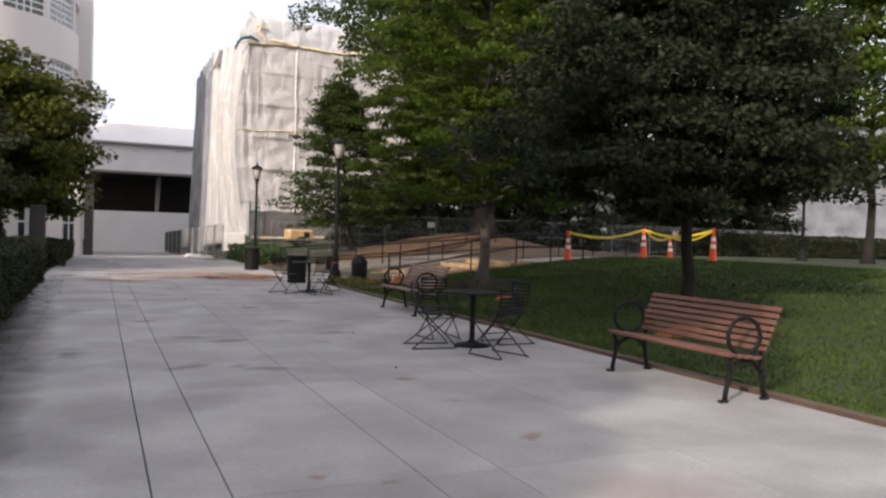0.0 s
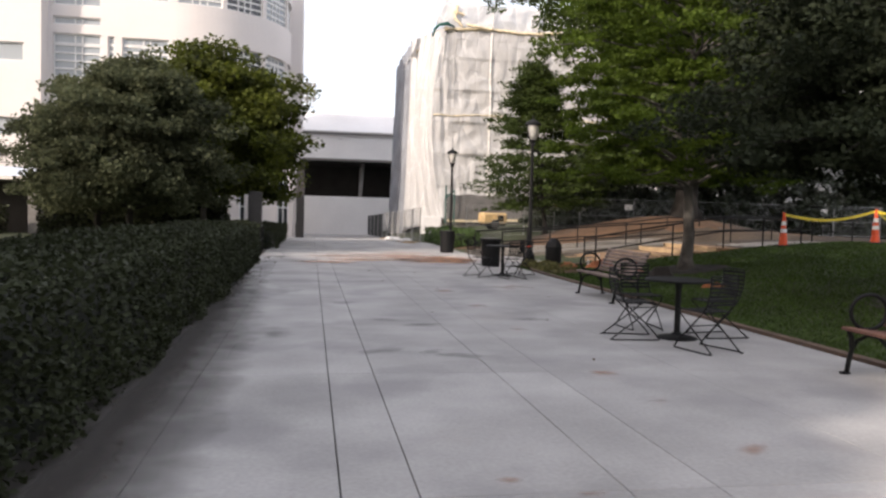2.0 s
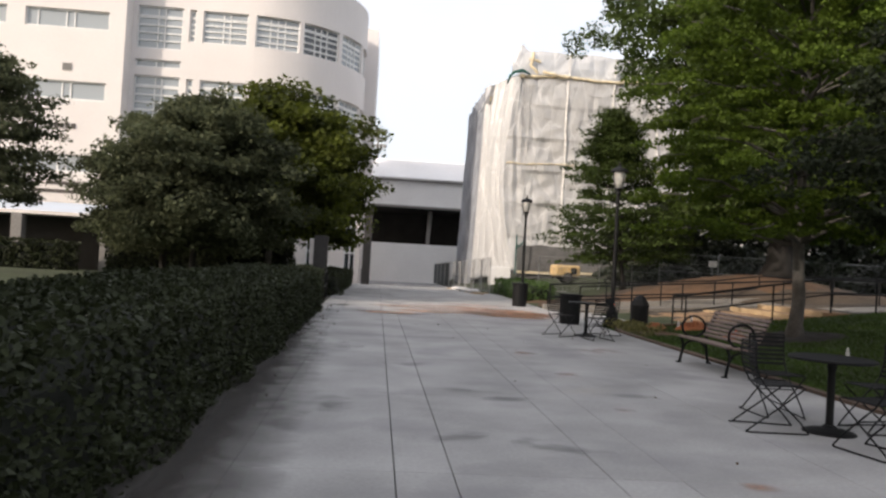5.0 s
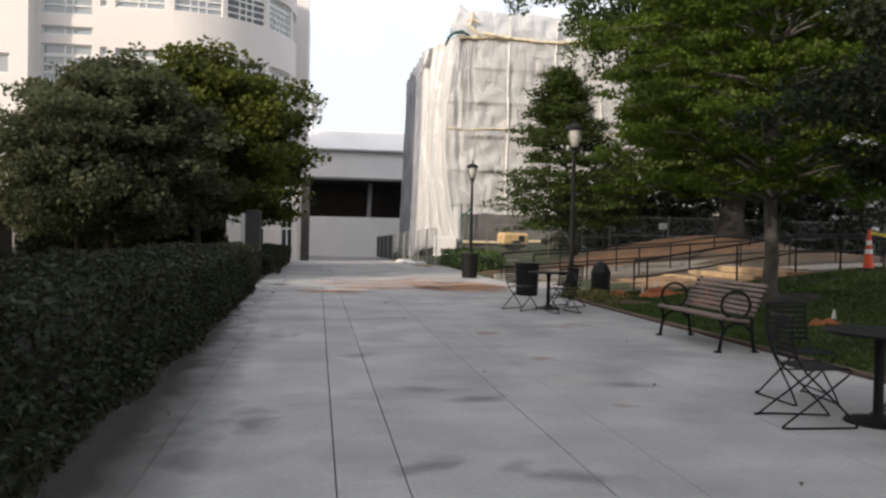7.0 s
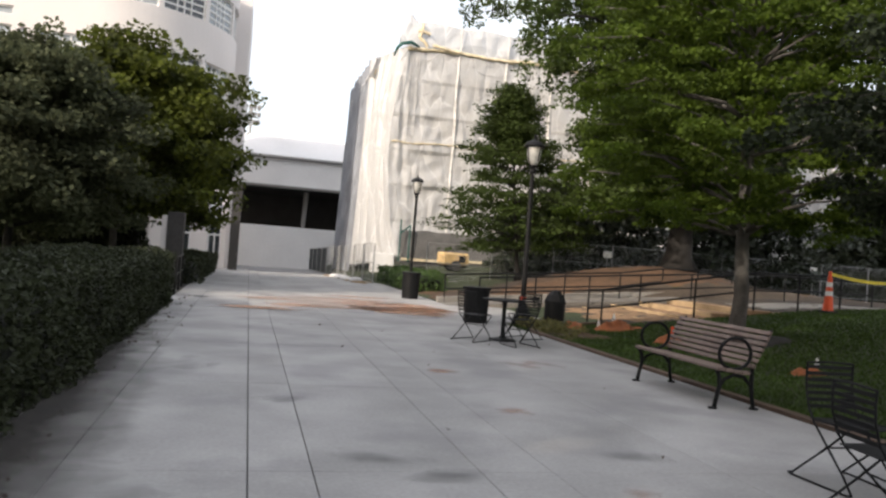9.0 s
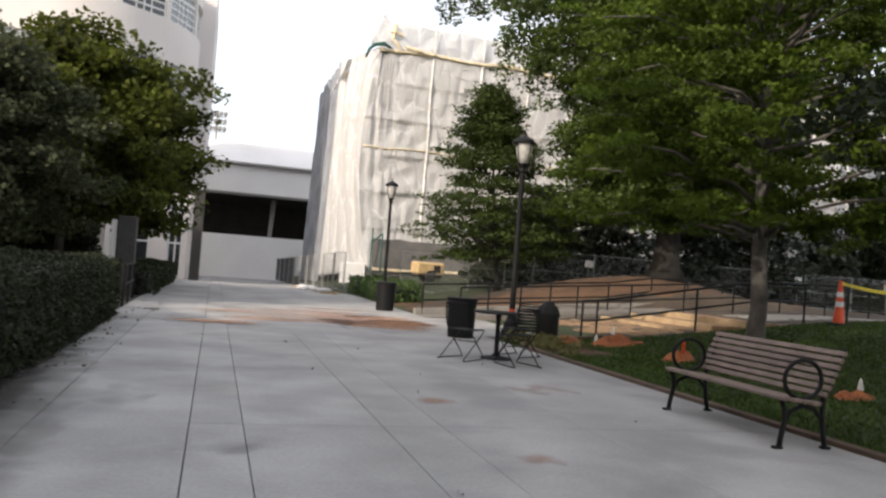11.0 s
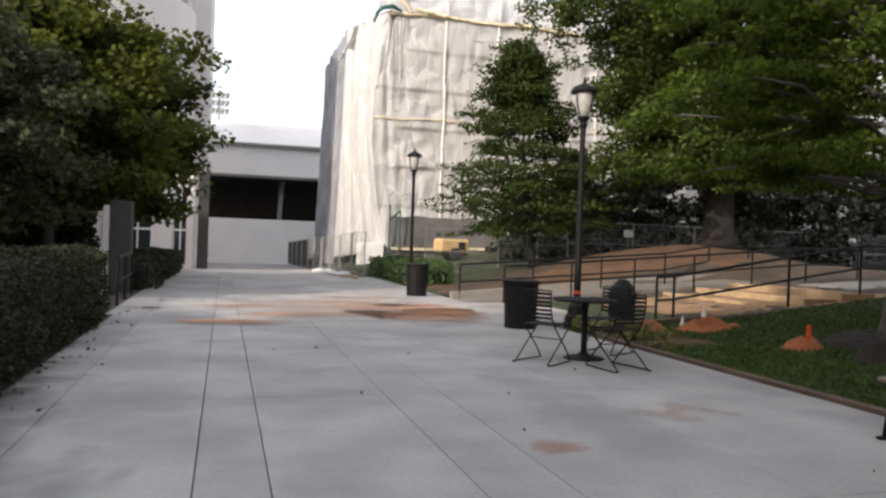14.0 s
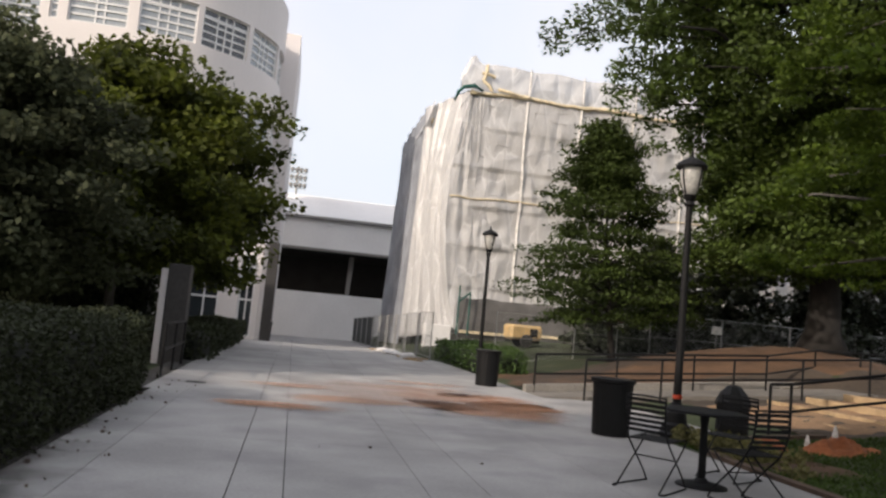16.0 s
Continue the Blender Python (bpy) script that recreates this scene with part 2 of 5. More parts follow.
def sheet_material():
    m = bpy.data.materials.new("plastic_sheeting")
    m.use_nodes = True
    n, link = m.node_tree.nodes, m.node_tree.links.new
    b = n["Principled BSDF"]
    geo = n.new("ShaderNodeNewGeometry")
    mp = n.new("ShaderNodeMapping")
    mp.inputs["Scale"].default_value = (1.5, 1.5, 0.5)
    mp.inputs["Rotation"].default_value = (0.12, 0.2, 0.0)
    link(geo.outputs["Position"], mp.inputs["Vector"])
    warp = n.new("ShaderNodeTexNoise")
    warp.inputs["Scale"].default_value, warp.inputs["Detail"].default_value = 0.6, 3
    link(mp.outputs[0], warp.inputs["Vector"])
    shift = n.new("ShaderNodeMix")
    shift.data_type, shift.blend_type = "RGBA", "ADD"
    shift.inputs[0].default_value = 0.9
    link(mp.outputs[0], shift.inputs[6])
    link(warp.outputs["Color"], shift.inputs[7])
    no = n.new("ShaderNodeTexVoronoi")
    no.feature = "DISTANCE_TO_EDGE"
    no.inputs["Scale"].default_value = 0.75
    link(shift.outputs[2], no.inputs["Vector"])
    small = n.new("ShaderNodeTexVoronoi")
    small.feature = "DISTANCE_TO_EDGE"
    small.inputs["Scale"].default_value = 2.3
    link(shift.outputs[2], small.inputs["Vector"])
    line, line2 = n.new("ShaderNodeMapRange"), n.new("ShaderNodeMapRange")
    line.inputs[1].default_value, line.inputs[2].default_value, line.inputs[3].default_value, line.inputs[4].default_value = 0.0, 0.035, 0.22, 0.0
    line2.inputs[1].default_value, line2.inputs[2].default_value, line2.inputs[3].default_value, line2.inputs[4].default_value = 0.0, 0.06, 0.1, 0.0
    link(no.outputs["Distance"], line.inputs[0])
    link(small.outputs["Distance"], line2.inputs[0])
    both_lines = n.new("ShaderNodeMath")
    link(line.outputs[0], both_lines.inputs[0])
    link(line2.outputs[0], both_lines.inputs[1])
    r = n.new("ShaderNodeMath")
    r.inputs[1].default_value = 0.64
    link(both_lines.outputs[0], r.inputs[0])
    comb = n.new("ShaderNodeCombineColor")
    for i in range(3):
        link(r.outputs[0], comb.inputs[i])
    link(comb.outputs[0], b.inputs["Base Color"])
    b.inputs["Roughness"].default_value = 0.35
    bp = n.new("ShaderNodeBump")
    bp.inputs["Strength"].default_value, bp.inputs["Distance"].default_value = 1.0, 0.16
    link(no.outputs[0], bp.inputs["Height"])
    link(bp.outputs[0], b.inputs["Normal"])
    tr = n.new("ShaderNodeBsdfTranslucent")
    tr.inputs["Color"].default_value = (0.62, 0.61, 0.6, 1)
    clear = n.new("ShaderNodeBsdfTransparent")
    clear.inputs["Color"].default_value = (0.9, 0.9, 0.9, 1)
    m1, m2 = n.new("ShaderNodeMixShader"), n.new("ShaderNodeMixShader")
    m1.inputs[0].default_value, m2.inputs[0].default_value = 0.3, 0.07
    link(b.outputs[0], m1.inputs[1]); link(tr.outputs[0], m1.inputs[2])
    link(m1.outputs[0], m2.inputs[1]); link(clear.outputs[0], m2.inputs[2])
    link(m2.outputs[0], n["Material Output"].inputs[0])
    return m


SHEET = sheet_material()


def glass_material(name, tint):
    m = bpy.data.materials.new(name)
    m.use_nodes = True
    b = m.node_tree.nodes["Principled BSDF"]
    b.inputs["Base Color"].default_value, b.inputs["Roughness"].default_value = (*tint, 1), 0.06
    b.inputs["Specular IOR Level"].default_value = 0.9
    return m


PANE = glass_material("window_glass", (0.3, 0.33, 0.35))
PANE_DARK = glass_material("dark_window_glass", (0.03, 0.035, 0.04))


# ---- mesh helpers ----
def empty(name, place=(0, 0, 0), turn=0.0, **tags):
    ob = new(name)
    ob.empty_display_size = 0.1
    ob.matrix_basis = pose(*place, 0, 0, turn)
    return tagged(ob, **tags)


def part(name, bm, mat, parent=None, label="", smooth=False):
    me = bpy.data.meshes.new(name)
    bm.to_mesh(me)
    bm.free()
    me.materials.append(mat)
    if smooth:
        me.shade_smooth()
    ob = new(name, me)
    ob.parent = parent
    return tagged(ob, label) if label else ob


def part_raw(name, verts, faces, mat, parent=None, label="", smooth=False):
    me = bpy.data.meshes.new(name)
    me.from_pydata([tuple(v) for v in verts], [], faces)
    me.materials.append(mat)
    if smooth:
        me.shade_smooth()
    ob = new(name, me)
    ob.parent = parent
    return tagged(ob, label) if label else ob


def box(bm, x0, y0, z0, x1, y1, z1, bevel=0.0):
    made = bmesh.ops.create_cube(bm, size=1.0, matrix=Matrix.LocRotScale(((x0 + x1) / 2, (y0 + y1) / 2, (z0 + z1) / 2), None, (x1 - x0, y1 - y0, z1 - z0)))
    if bevel:
        bmesh.ops.bevel(bm, geom=list({e for v in made["verts"] for e in v.link_edges}), offset=bevel, segments=1, affect="EDGES")
    return bm


def boxed(*a, **k):
    return box(bmesh.new(), *a, **k)


def tube(bm, points, r, sides=8, closed=False, radii=None):
    """A round bar along a line of points."""
    pts = [Vector(p) for p in points]
    rings, n = [], len(pts)
    for i, p in enumerate(pts):
        a = pts[(i - 1) % n] if (closed or i) else p
        b = pts[(i + 1) % n] if (closed or i < n - 1) else p
        d = (b - a).normalized()
        u = d.orthogonal().normalized() if abs(d.z) > 0.95 else d.cross(Vector((0, 0, 1))).normalized()
        w = d.cross(u)
        rr = radii[i] if radii else r
        rings.append([bm.verts.new(p + (u * math.cos(t) + w * math.sin(t)) * rr) for t in (k * math.tau / sides for k in range(sides))])
    pairs = list(zip(rings, rings[1:])) + ([(rings[-1], rings[0])] if closed else [])
    for ra, rb in pairs:
        off = min(range(sides), key=lambda o: (ra[0].co - rb[o].co).length) if closed else 0
        for k in range(sides):
            bm.faces.new((ra[k], ra[(k + 1) % sides], rb[(k + 1 + off) % sides], rb[(k + off) % sides]))
    if not closed:
        bm.faces.new(rings[0][::-1])
        bm.faces.new(rings[-1])
    return bm


def tubed(*a, **k):
    return tube(bmesh.new(), *a, **k)


def lathe(bm, profile, sides=20, centre=(0, 0)):
    """A turned shape from (radius, height) pairs."""
    rings = []
    for r, z in profile:
        rings.append([bm.verts.new((centre[0] + max(r, 0.001) * math.cos(k * math.tau / sides), centre[1] + max(r, 0.001) * math.sin(k * math.tau / sides), z)) for k in range(sides)])
    for ra, rb in zip(rings, rings[1:]):
        for k in range(sides):
            bm.faces.new((ra[k], ra[(k + 1) % sides], rb[(k + 1) % sides], rb[k]))
    bm.faces.new(rings[0][::-1])
    bm.faces.new(rings[-1])
    return bm


def turned(*a, **k):
    return lathe(bmesh.new(), *a, **k)


def smooth01(t):
    t = min(1.0, max(0.0, t))
    return t * t * (3 - 2 * t)


def fall(y):
    """The paved way is level, then falls gently towards the stadium."""
    return -0.021 * max(0.0, y - 42.0)


def terrain(x, y):
    """Height of the open ground."""
    f = fall(min(y, 82))
    if x < 5.8:
        return f
    s = 0.95 * smooth01((x - 5.8) / 11.2)
    mound = 1.0 * math.exp(-((x - 16) ** 2 / 22 + (y - 36.2) ** 2 / 9))
    back = smooth01((y - 32) / 3)
    z = s * (1 - back) + back * (0.62 * smooth01((x - 5.8) / 7) + 0.35 * smooth01((y - 38) / 14)) + mound
    lane = smooth01((y - 25.0) / 0.8) * (1 - smooth01((y - 32.2) / 0.8))      # the ramp and steps
    low = 0.07 * max(0.0, x - 6.2) - 0.06
    z = z * (1 - lane) + lane * min(low, 0.75)
    return z + f * (1 - smooth01((x - 5.8) / 4))


def grid_wall(bm, us, zs, solid, at):
    """A wall with thickness and real openings: at(u, z, side) gives a point of its outer (0) or inner (1) face."""
    verts = {}

    def vert(u, z, s):
        k = (round(u, 4), round(z, 4), s)
        if k not in verts:
            verts[k] = bm.verts.new(at(u, z, s))
        return verts[k]

    nu, nz = len(us) - 1, len(zs) - 1
    keep = {(i, j) for i in range(nu) for j in range(nz) if solid((us[i] + us[i + 1]) / 2, (zs[j] + zs[j + 1]) / 2)}
    for i, j in keep:
        a, b, c, d = us[i], us[i + 1], zs[j], zs[j + 1]
        bm.faces.new([vert(*p, 0) for p in ((a, c), (b, c), (b, d), (a, d))])
        bm.faces.new([vert(*p, 1) for p in ((a, d), (b, d), (b, c), (a, c))])
        for ni, nj, p, q in ((i, j - 1, (b, c), (a, c)), (i, j + 1, (a, d), (b, d)), (i - 1, j, (a, c), (a, d)), (i + 1, j, (b, d), (b, c))):
            if (ni, nj) not in keep:
                bm.faces.new((vert(*p, 0), vert(*q, 0), vert(*q, 1), vert(*p, 1)))
    return bm


def smear_material(name, color, strength, scale, inner=0.1, ragged=1.0):
    """A thin stain on paving that fades out unevenly towards its edge."""
    m = bpy.data.materials.new(name)
    m.use_nodes = True
    n, link = m.node_tree.nodes, m.node_tree.links.new
    b = n["Principled BSDF"]
    b.inputs["Base Color"].default_value, b.inputs["Roughness"].default_value = (*color, 1), 0.9
    tc, geo = n.new("ShaderNodeTexCoord"), n.new("ShaderNodeNewGeometry")
    no = n.new("ShaderNodeTexNoise")
    no.inputs["Scale"].default_value, no.inputs["Detail"].default_value, no.inputs["Distortion"].default_value = scale, 6, 0.8
    link(geo.outputs["Position"], no.inputs["Vector"])
    sub, ln = n.new("ShaderNodeVectorMath"), n.new("ShaderNodeVectorMath")
    sub.operation, ln.operation = "SUBTRACT", "LENGTH"
    sub.inputs[1].default_value = (0.5, 0.5, 0.0)
    flat = n.new("ShaderNodeVectorMath")
    flat.operation = "MULTIPLY"
    flat.inputs[1].default_value = (1, 1, 0)
    link(tc.outputs["Generated"], sub.inputs[0])
    link(sub.outputs[0], flat.inputs[0])
    link(flat.outputs[0], ln.inputs[0])
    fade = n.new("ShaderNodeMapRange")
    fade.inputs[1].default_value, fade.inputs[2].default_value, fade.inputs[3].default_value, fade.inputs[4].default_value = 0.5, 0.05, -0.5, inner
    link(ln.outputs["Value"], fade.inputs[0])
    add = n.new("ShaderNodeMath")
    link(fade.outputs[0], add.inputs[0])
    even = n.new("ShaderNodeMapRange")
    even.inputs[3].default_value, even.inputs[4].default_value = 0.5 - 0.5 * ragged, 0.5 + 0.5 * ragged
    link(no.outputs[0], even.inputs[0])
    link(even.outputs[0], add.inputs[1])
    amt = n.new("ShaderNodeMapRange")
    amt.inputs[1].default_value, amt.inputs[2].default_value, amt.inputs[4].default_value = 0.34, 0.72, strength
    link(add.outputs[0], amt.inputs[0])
    clear, mix = n.new("ShaderNodeBsdfTransparent"), n.new("ShaderNodeMixShader")
    link(amt.outputs[0], mix.inputs[0])
    link(clear.outputs[0], mix.inputs[1])
    link(b.outputs[0], mix.inputs[2])
    link(mix.outputs[0], n["Material Output"].inputs[0])
    return m


CLAY_SMEAR = smear_material("clay_smear", (0.38, 0.18, 0.1), 0.5, 2.6)
CLAY_WASH = smear_material("clay_wash", (0.5, 0.265, 0.155), 0.46, 0.6, 0.3)
CLAY_FILM = smear_material("clay_dust_film", (0.42, 0.3, 0.25), 0.34, 0.7, 0.3)
# washed-out soil colour that also darkens the paving like hedge shade
SOIL_AND_SHADE = smear_material("washed_soil_and_shade", (0.05, 0.045, 0.04), 0.88, 2.5, 0.3, 0.3)
TYRE_SMEAR = smear_material("dark_scuff", (0.07, 0.07, 0.075), 0.38, 2.0)


# ---- ground ----
def axis(*spans):
    out = []
    for a, b, step in spans:
        out += list(np.arange(a, b, step))
    return out + [spans[-1][1]]


def ground_sheet():
    xs = axis((-1500, -100, 200), (-100, -20, 8), (-20, 5, 1.25), (5, 24, 0.4), (24, 60, 3), (60, 100, 8), (100, 1500, 200))
    ys = axis((-1500, -60, 240), (-60, 0, 6), (0, 22, 0.8), (22, 46, 0.4), (46, 90, 2), (90, 130, 8), (130, 1500, 230))
    verts = [(x, y, terrain(x, y) - (0.06 if x < 5.75 else 0.0) - 0.03) for y in ys for x in xs]
    w = len(xs)
    faces = [(j * w + i, j * w + i + 1, (j + 1) * w + i + 1, (j + 1) * w + i) for j in range(len(ys) - 1) for i in range(w - 1)]
    return tagged(part_raw("ground", verts, faces, GRASS_SOIL, smooth=True), "grassy ground rising gently into a lawn", "ground", kind="structure")


ground_sheet()


def patch(name, x0, x1, y0, y1, mat, lift, label, category, edge=0.5, seed=1, hump=0.0, step=0.25):
    """A patch of loose soil that lies on the ground, thinning out towards its edge."""
    xs, ys = np.arange(x0, x1 + step, step), np.arange(y0, y1 + step, step)
    cx, cy, rx, ry = (x0 + x1) / 2, (y0 + y1) / 2, (x1 - x0) / 2, (y1 - y0) / 2
    verts, w = [], len(xs)
    for y in ys:
        for x in xs:
            d = max(abs(x - cx) / rx, abs(y - cy) / ry) if hump == 0 else math.hypot((x - cx) / rx, (y - cy) / ry)
            d += 0.25 * noise.noise(Vector((x * 0.9, y * 0.9, seed)))
            k = smooth01((1.0 - d) / edge)
            clod = 0 if hump < 0.05 else 0.09 * noise.noise(Vector((x * 7, y * 7, seed))) + 0.05 * noise.noise(Vector((x * 17, y * 17, seed)))
            z = terrain(x, y) + (lift + clod + hump * k + (0.05 + 0.5 * hump) * noise.noise(Vector((x * (3 + 12 * hump), y * (3 + 12 * hump), seed + 5)))) * k - 0.07 * (1 - k)
            verts.append((x, y, z))
    faces = [(j * w + i, j * w + i + 1, (j + 1) * w + i + 1, (j + 1) * w + i) for j in range(len(ys) - 1) for i in range(w - 1)]
    return tagged(part_raw(name, verts, faces, mat, smooth=True), label, category, kind="stuff")


patch("clay_ground", 8.8, 24.0, 32.4, 39.0, DIRT, 0.03, "bare red clay under the big oak", "soil", seed=3, edge=0.3)
patch("clay_ground", 5.4, 12.0, 30.8, 37.5, DIRT, 0.03, "bare red clay beside the ramp", "soil", seed=4, edge=0.4)
patch("mulch_ground", 8.7, 26.0, 24.9, 33.6, MULCH, 0.015, "dark trodden soil round the ramp", "soil", seed=16, edge=0.12)
patch("sandy_ground", 8.6, 15.5, 25.6, 29.8, SAND, 0.03, "sandy clay between the form boards", "soil", seed=6, edge=0.2)
patch("mulch_ring", 7.9, 10.7, 20.3, 22.9, BED_SOIL, 0.02, "ring of dark mulch round the oak's trunk", "soil", seed=18, edge=0.5, hump=0.02, step=0.12)
patch("mulch_ring", 8.5, 11.1, 12.9, 15.4, BED_SOIL, 0.02, "ring of dark mulch round the oak's trunk", "soil", seed=19, edge=0.5, hump=0.02, step=0.12)
patch("clay_edge", 5.7, 7.6, 22.2, 25.2, DIRT, 0.02, "red clay spilt along the edging", "soil", seed=8, edge=0.6)

# paved way: slabs between the joints, on a dark bed
COLUMNS = [(-1.75, -1.12, 0.003), (-1.12, 0.0, 0.008), (0.0, 0.41, 0.008), (0.41, 1.55, 0.005), (1.55, 2.08, 0.005), (2.08, 3.45, 0.003), (3.45, 5.68, 0.003)]
ROWS = list(np.arange(-8.3, 41.4, 3.1)) + list(np.arange(45.0, 82.1, 3.7))
paved_way = empty("paved_way", label="wide grey concrete walkway scored by long joints", category="pavement", kind="structure")
bm = bmesh.new()
for ya, yb in ((-9.0, 42.0), (42.0, 82.0)):
    q = [bm.verts.new((x, y, fall(y) - 0.025)) for x, y in ((-2.2, ya), (5.72, ya), (5.72, yb), (-2.2, yb))]
    bm.faces.new(q)
part("bed", bm, JOINT, paved_way, "dark dirt in the joints")
slab_mesh = {}
for x0, x1, gap in COLUMNS:
    for y0, y1 in zip(ROWS, ROWS[1:]):
        key = (x0, round(y1 - y0, 2))
        if key not in slab_mesh:
            b = boxed(gap / 2, 0.003, -0.1, x1 - x0 - gap / 2, y1 - y0 - 0.003, 0.0, bevel=0.004)
            me = bpy.data.meshes.new("slab")
            b.to_mesh(me)
            b.free()
            me.materials.append(CONCRETE)
            slab_mesh[key] = me
        ob = new("slab", slab_mesh[key])
        ob.parent = paved_way
        tilt = math.degrees(math.atan2(fall(y1) - fall(y0), y1 - y0))
        ob.matrix_basis = pose(x0, y0, fall(y0) + random.uniform(-0.001, 0.001), tilt, 0, 0)

# the landing between lamp and ramp, and the side path over the lawn
side_landing = tagged(part("side_landing", boxed(5.69, 25.6, -0.1, 9.0, 31.2, -0.004, bevel=0.01), CONCRETE), "concrete landing leading to the steps and ramp", "pavement", kind="structure")


def ribbon(name, line, width, mat, label, category, lift=0.03, deep=0.2):
    verts, faces = [], []
    for i, (x, y) in enumerate(line):
        a, b = Vector(line[max(0, i - 1)]), Vector(line[min(len(line) - 1, i + 1)])
        d = (b - a).normalized()
        nrm = Vector((-d.y, d.x)) * width / 2
        for s, low in ((1, deep), (1, 0), (-1, 0), (-1, deep)):
            px, py = x + nrm.x * s, y + nrm.y * s
            verts.append((px, py, terrain(x, y) + lift - low))
    for i in range(len(line) - 1):
        for k in range(3):
            faces.append((i * 4 + k, i * 4 + k + 1, i * 4 + 5 + k, i * 4 + 4 + k))
    return tagged(part_raw(name, verts, faces, mat), label, category, kind="structure")


ribbon("upper_path", [(9 + i * 1.2, 29.0 + 0.4 * math.sin(i * 0.2)) for i in range(5, 60)], 1.9, PALE_CONCRETE, "pale concrete path along the top of the lawn", "pavement")
ribbon("lawn_edging", [(5.78, y) for y in np.arange(-9, 22.6, 1.0)] + [(5.8, 23.2), (5.95, 24.0), (6.3, 24.7), (6.9, 25.2), (7.7, 25.45), (8.8, 25.5)], 0.14, KERB, "low brown edging strip between lawn and walkway", "edging", lift=0.035)


# ---- plants ----
def leaves(name, centres, spread, count, size, mat, parent=None, droop=0.25, label="", seed=0, level=0.0):
    """Many single folded leaves scattered round the given centres."""
    rng = np.random.default_rng(seed)
    c = np.asarray(centres, float)[rng.integers(0, len(centres), count)]
    sp = np.asarray(spread, float)
    off = rng.normal(0, 1, (count, 3))
    off /= np.maximum(1.0, np.linalg.norm(off, axis=1, keepdims=True) / 1.9)
    p = c + off * sp
    az = rng.uniform(0, math.tau, count)
    el = rng.normal(-droop, 0.5, count)
    d = np.stack([np.cos(az) * np.cos(el), np.sin(az) * np.cos(el), np.sin(el)], 1)
    r = rng.normal(0, 1, (count, 3))
    side = np.cross(d, r + np.array((0.0, 0.0, level)))
    side /= np.linalg.norm(side, axis=1, keepdims=True) + 1e-9
    up = np.cross(side, d)
    s = size * rng.uniform(0.6, 1.35, (count, 1))
    v = np.empty((count, 4, 3))
    v[:, 0], v[:, 2] = p - d * s * 0.5, p + d * s * 0.5
    v[:, 1], v[:, 3] = p + side * s * 0.33 + up * s * 0.1, p - side * s * 0.33 + up * s * 0.1
    me = bpy.data.meshes.new(name)
    me.vertices.add(count * 4)
    me.vertices.foreach_set("co", v.ravel())
    idx = np.arange(count * 4).reshape(-1, 4)
    tri = np.concatenate([idx[:, [0, 1, 2]], idx[:, [0, 2, 3]]], 1).ravel()
    me.loops.add(count * 6)
    me.loops.foreach_set("vertex_index", tri)
    me.polygons.add(count * 2)
    me.polygons.foreach_set("loop_start", np.arange(count * 2) * 3)
    me.update(calc_edges=True)
    me.materials.append(mat)
    ob = new(name, me)
    ob.parent = parent
    return tagged(ob, label) if label else ob


def limb(bm, start, end, r0, r1, sag=0.0, bends=5, rng=random):
    a, b = Vector(start), Vector(end)
    pts, radii = [], []
    for i in range(bends + 1):
        t = i / bends
        p = a.lerp(b, t)
        if 0 < i < bends:
            p += Vector((rng.uniform(-1, 1), rng.uniform(-1, 1), rng.uniform(-1, 1))) * (b - a).length * 0.03
        p.z += sag * math.sin(math.pi * t)
        pts.append(p)
        radii.append(r0 + (r1 - r0) * t)
    tube(bm, pts, r0, 7, radii=radii)
    return pts


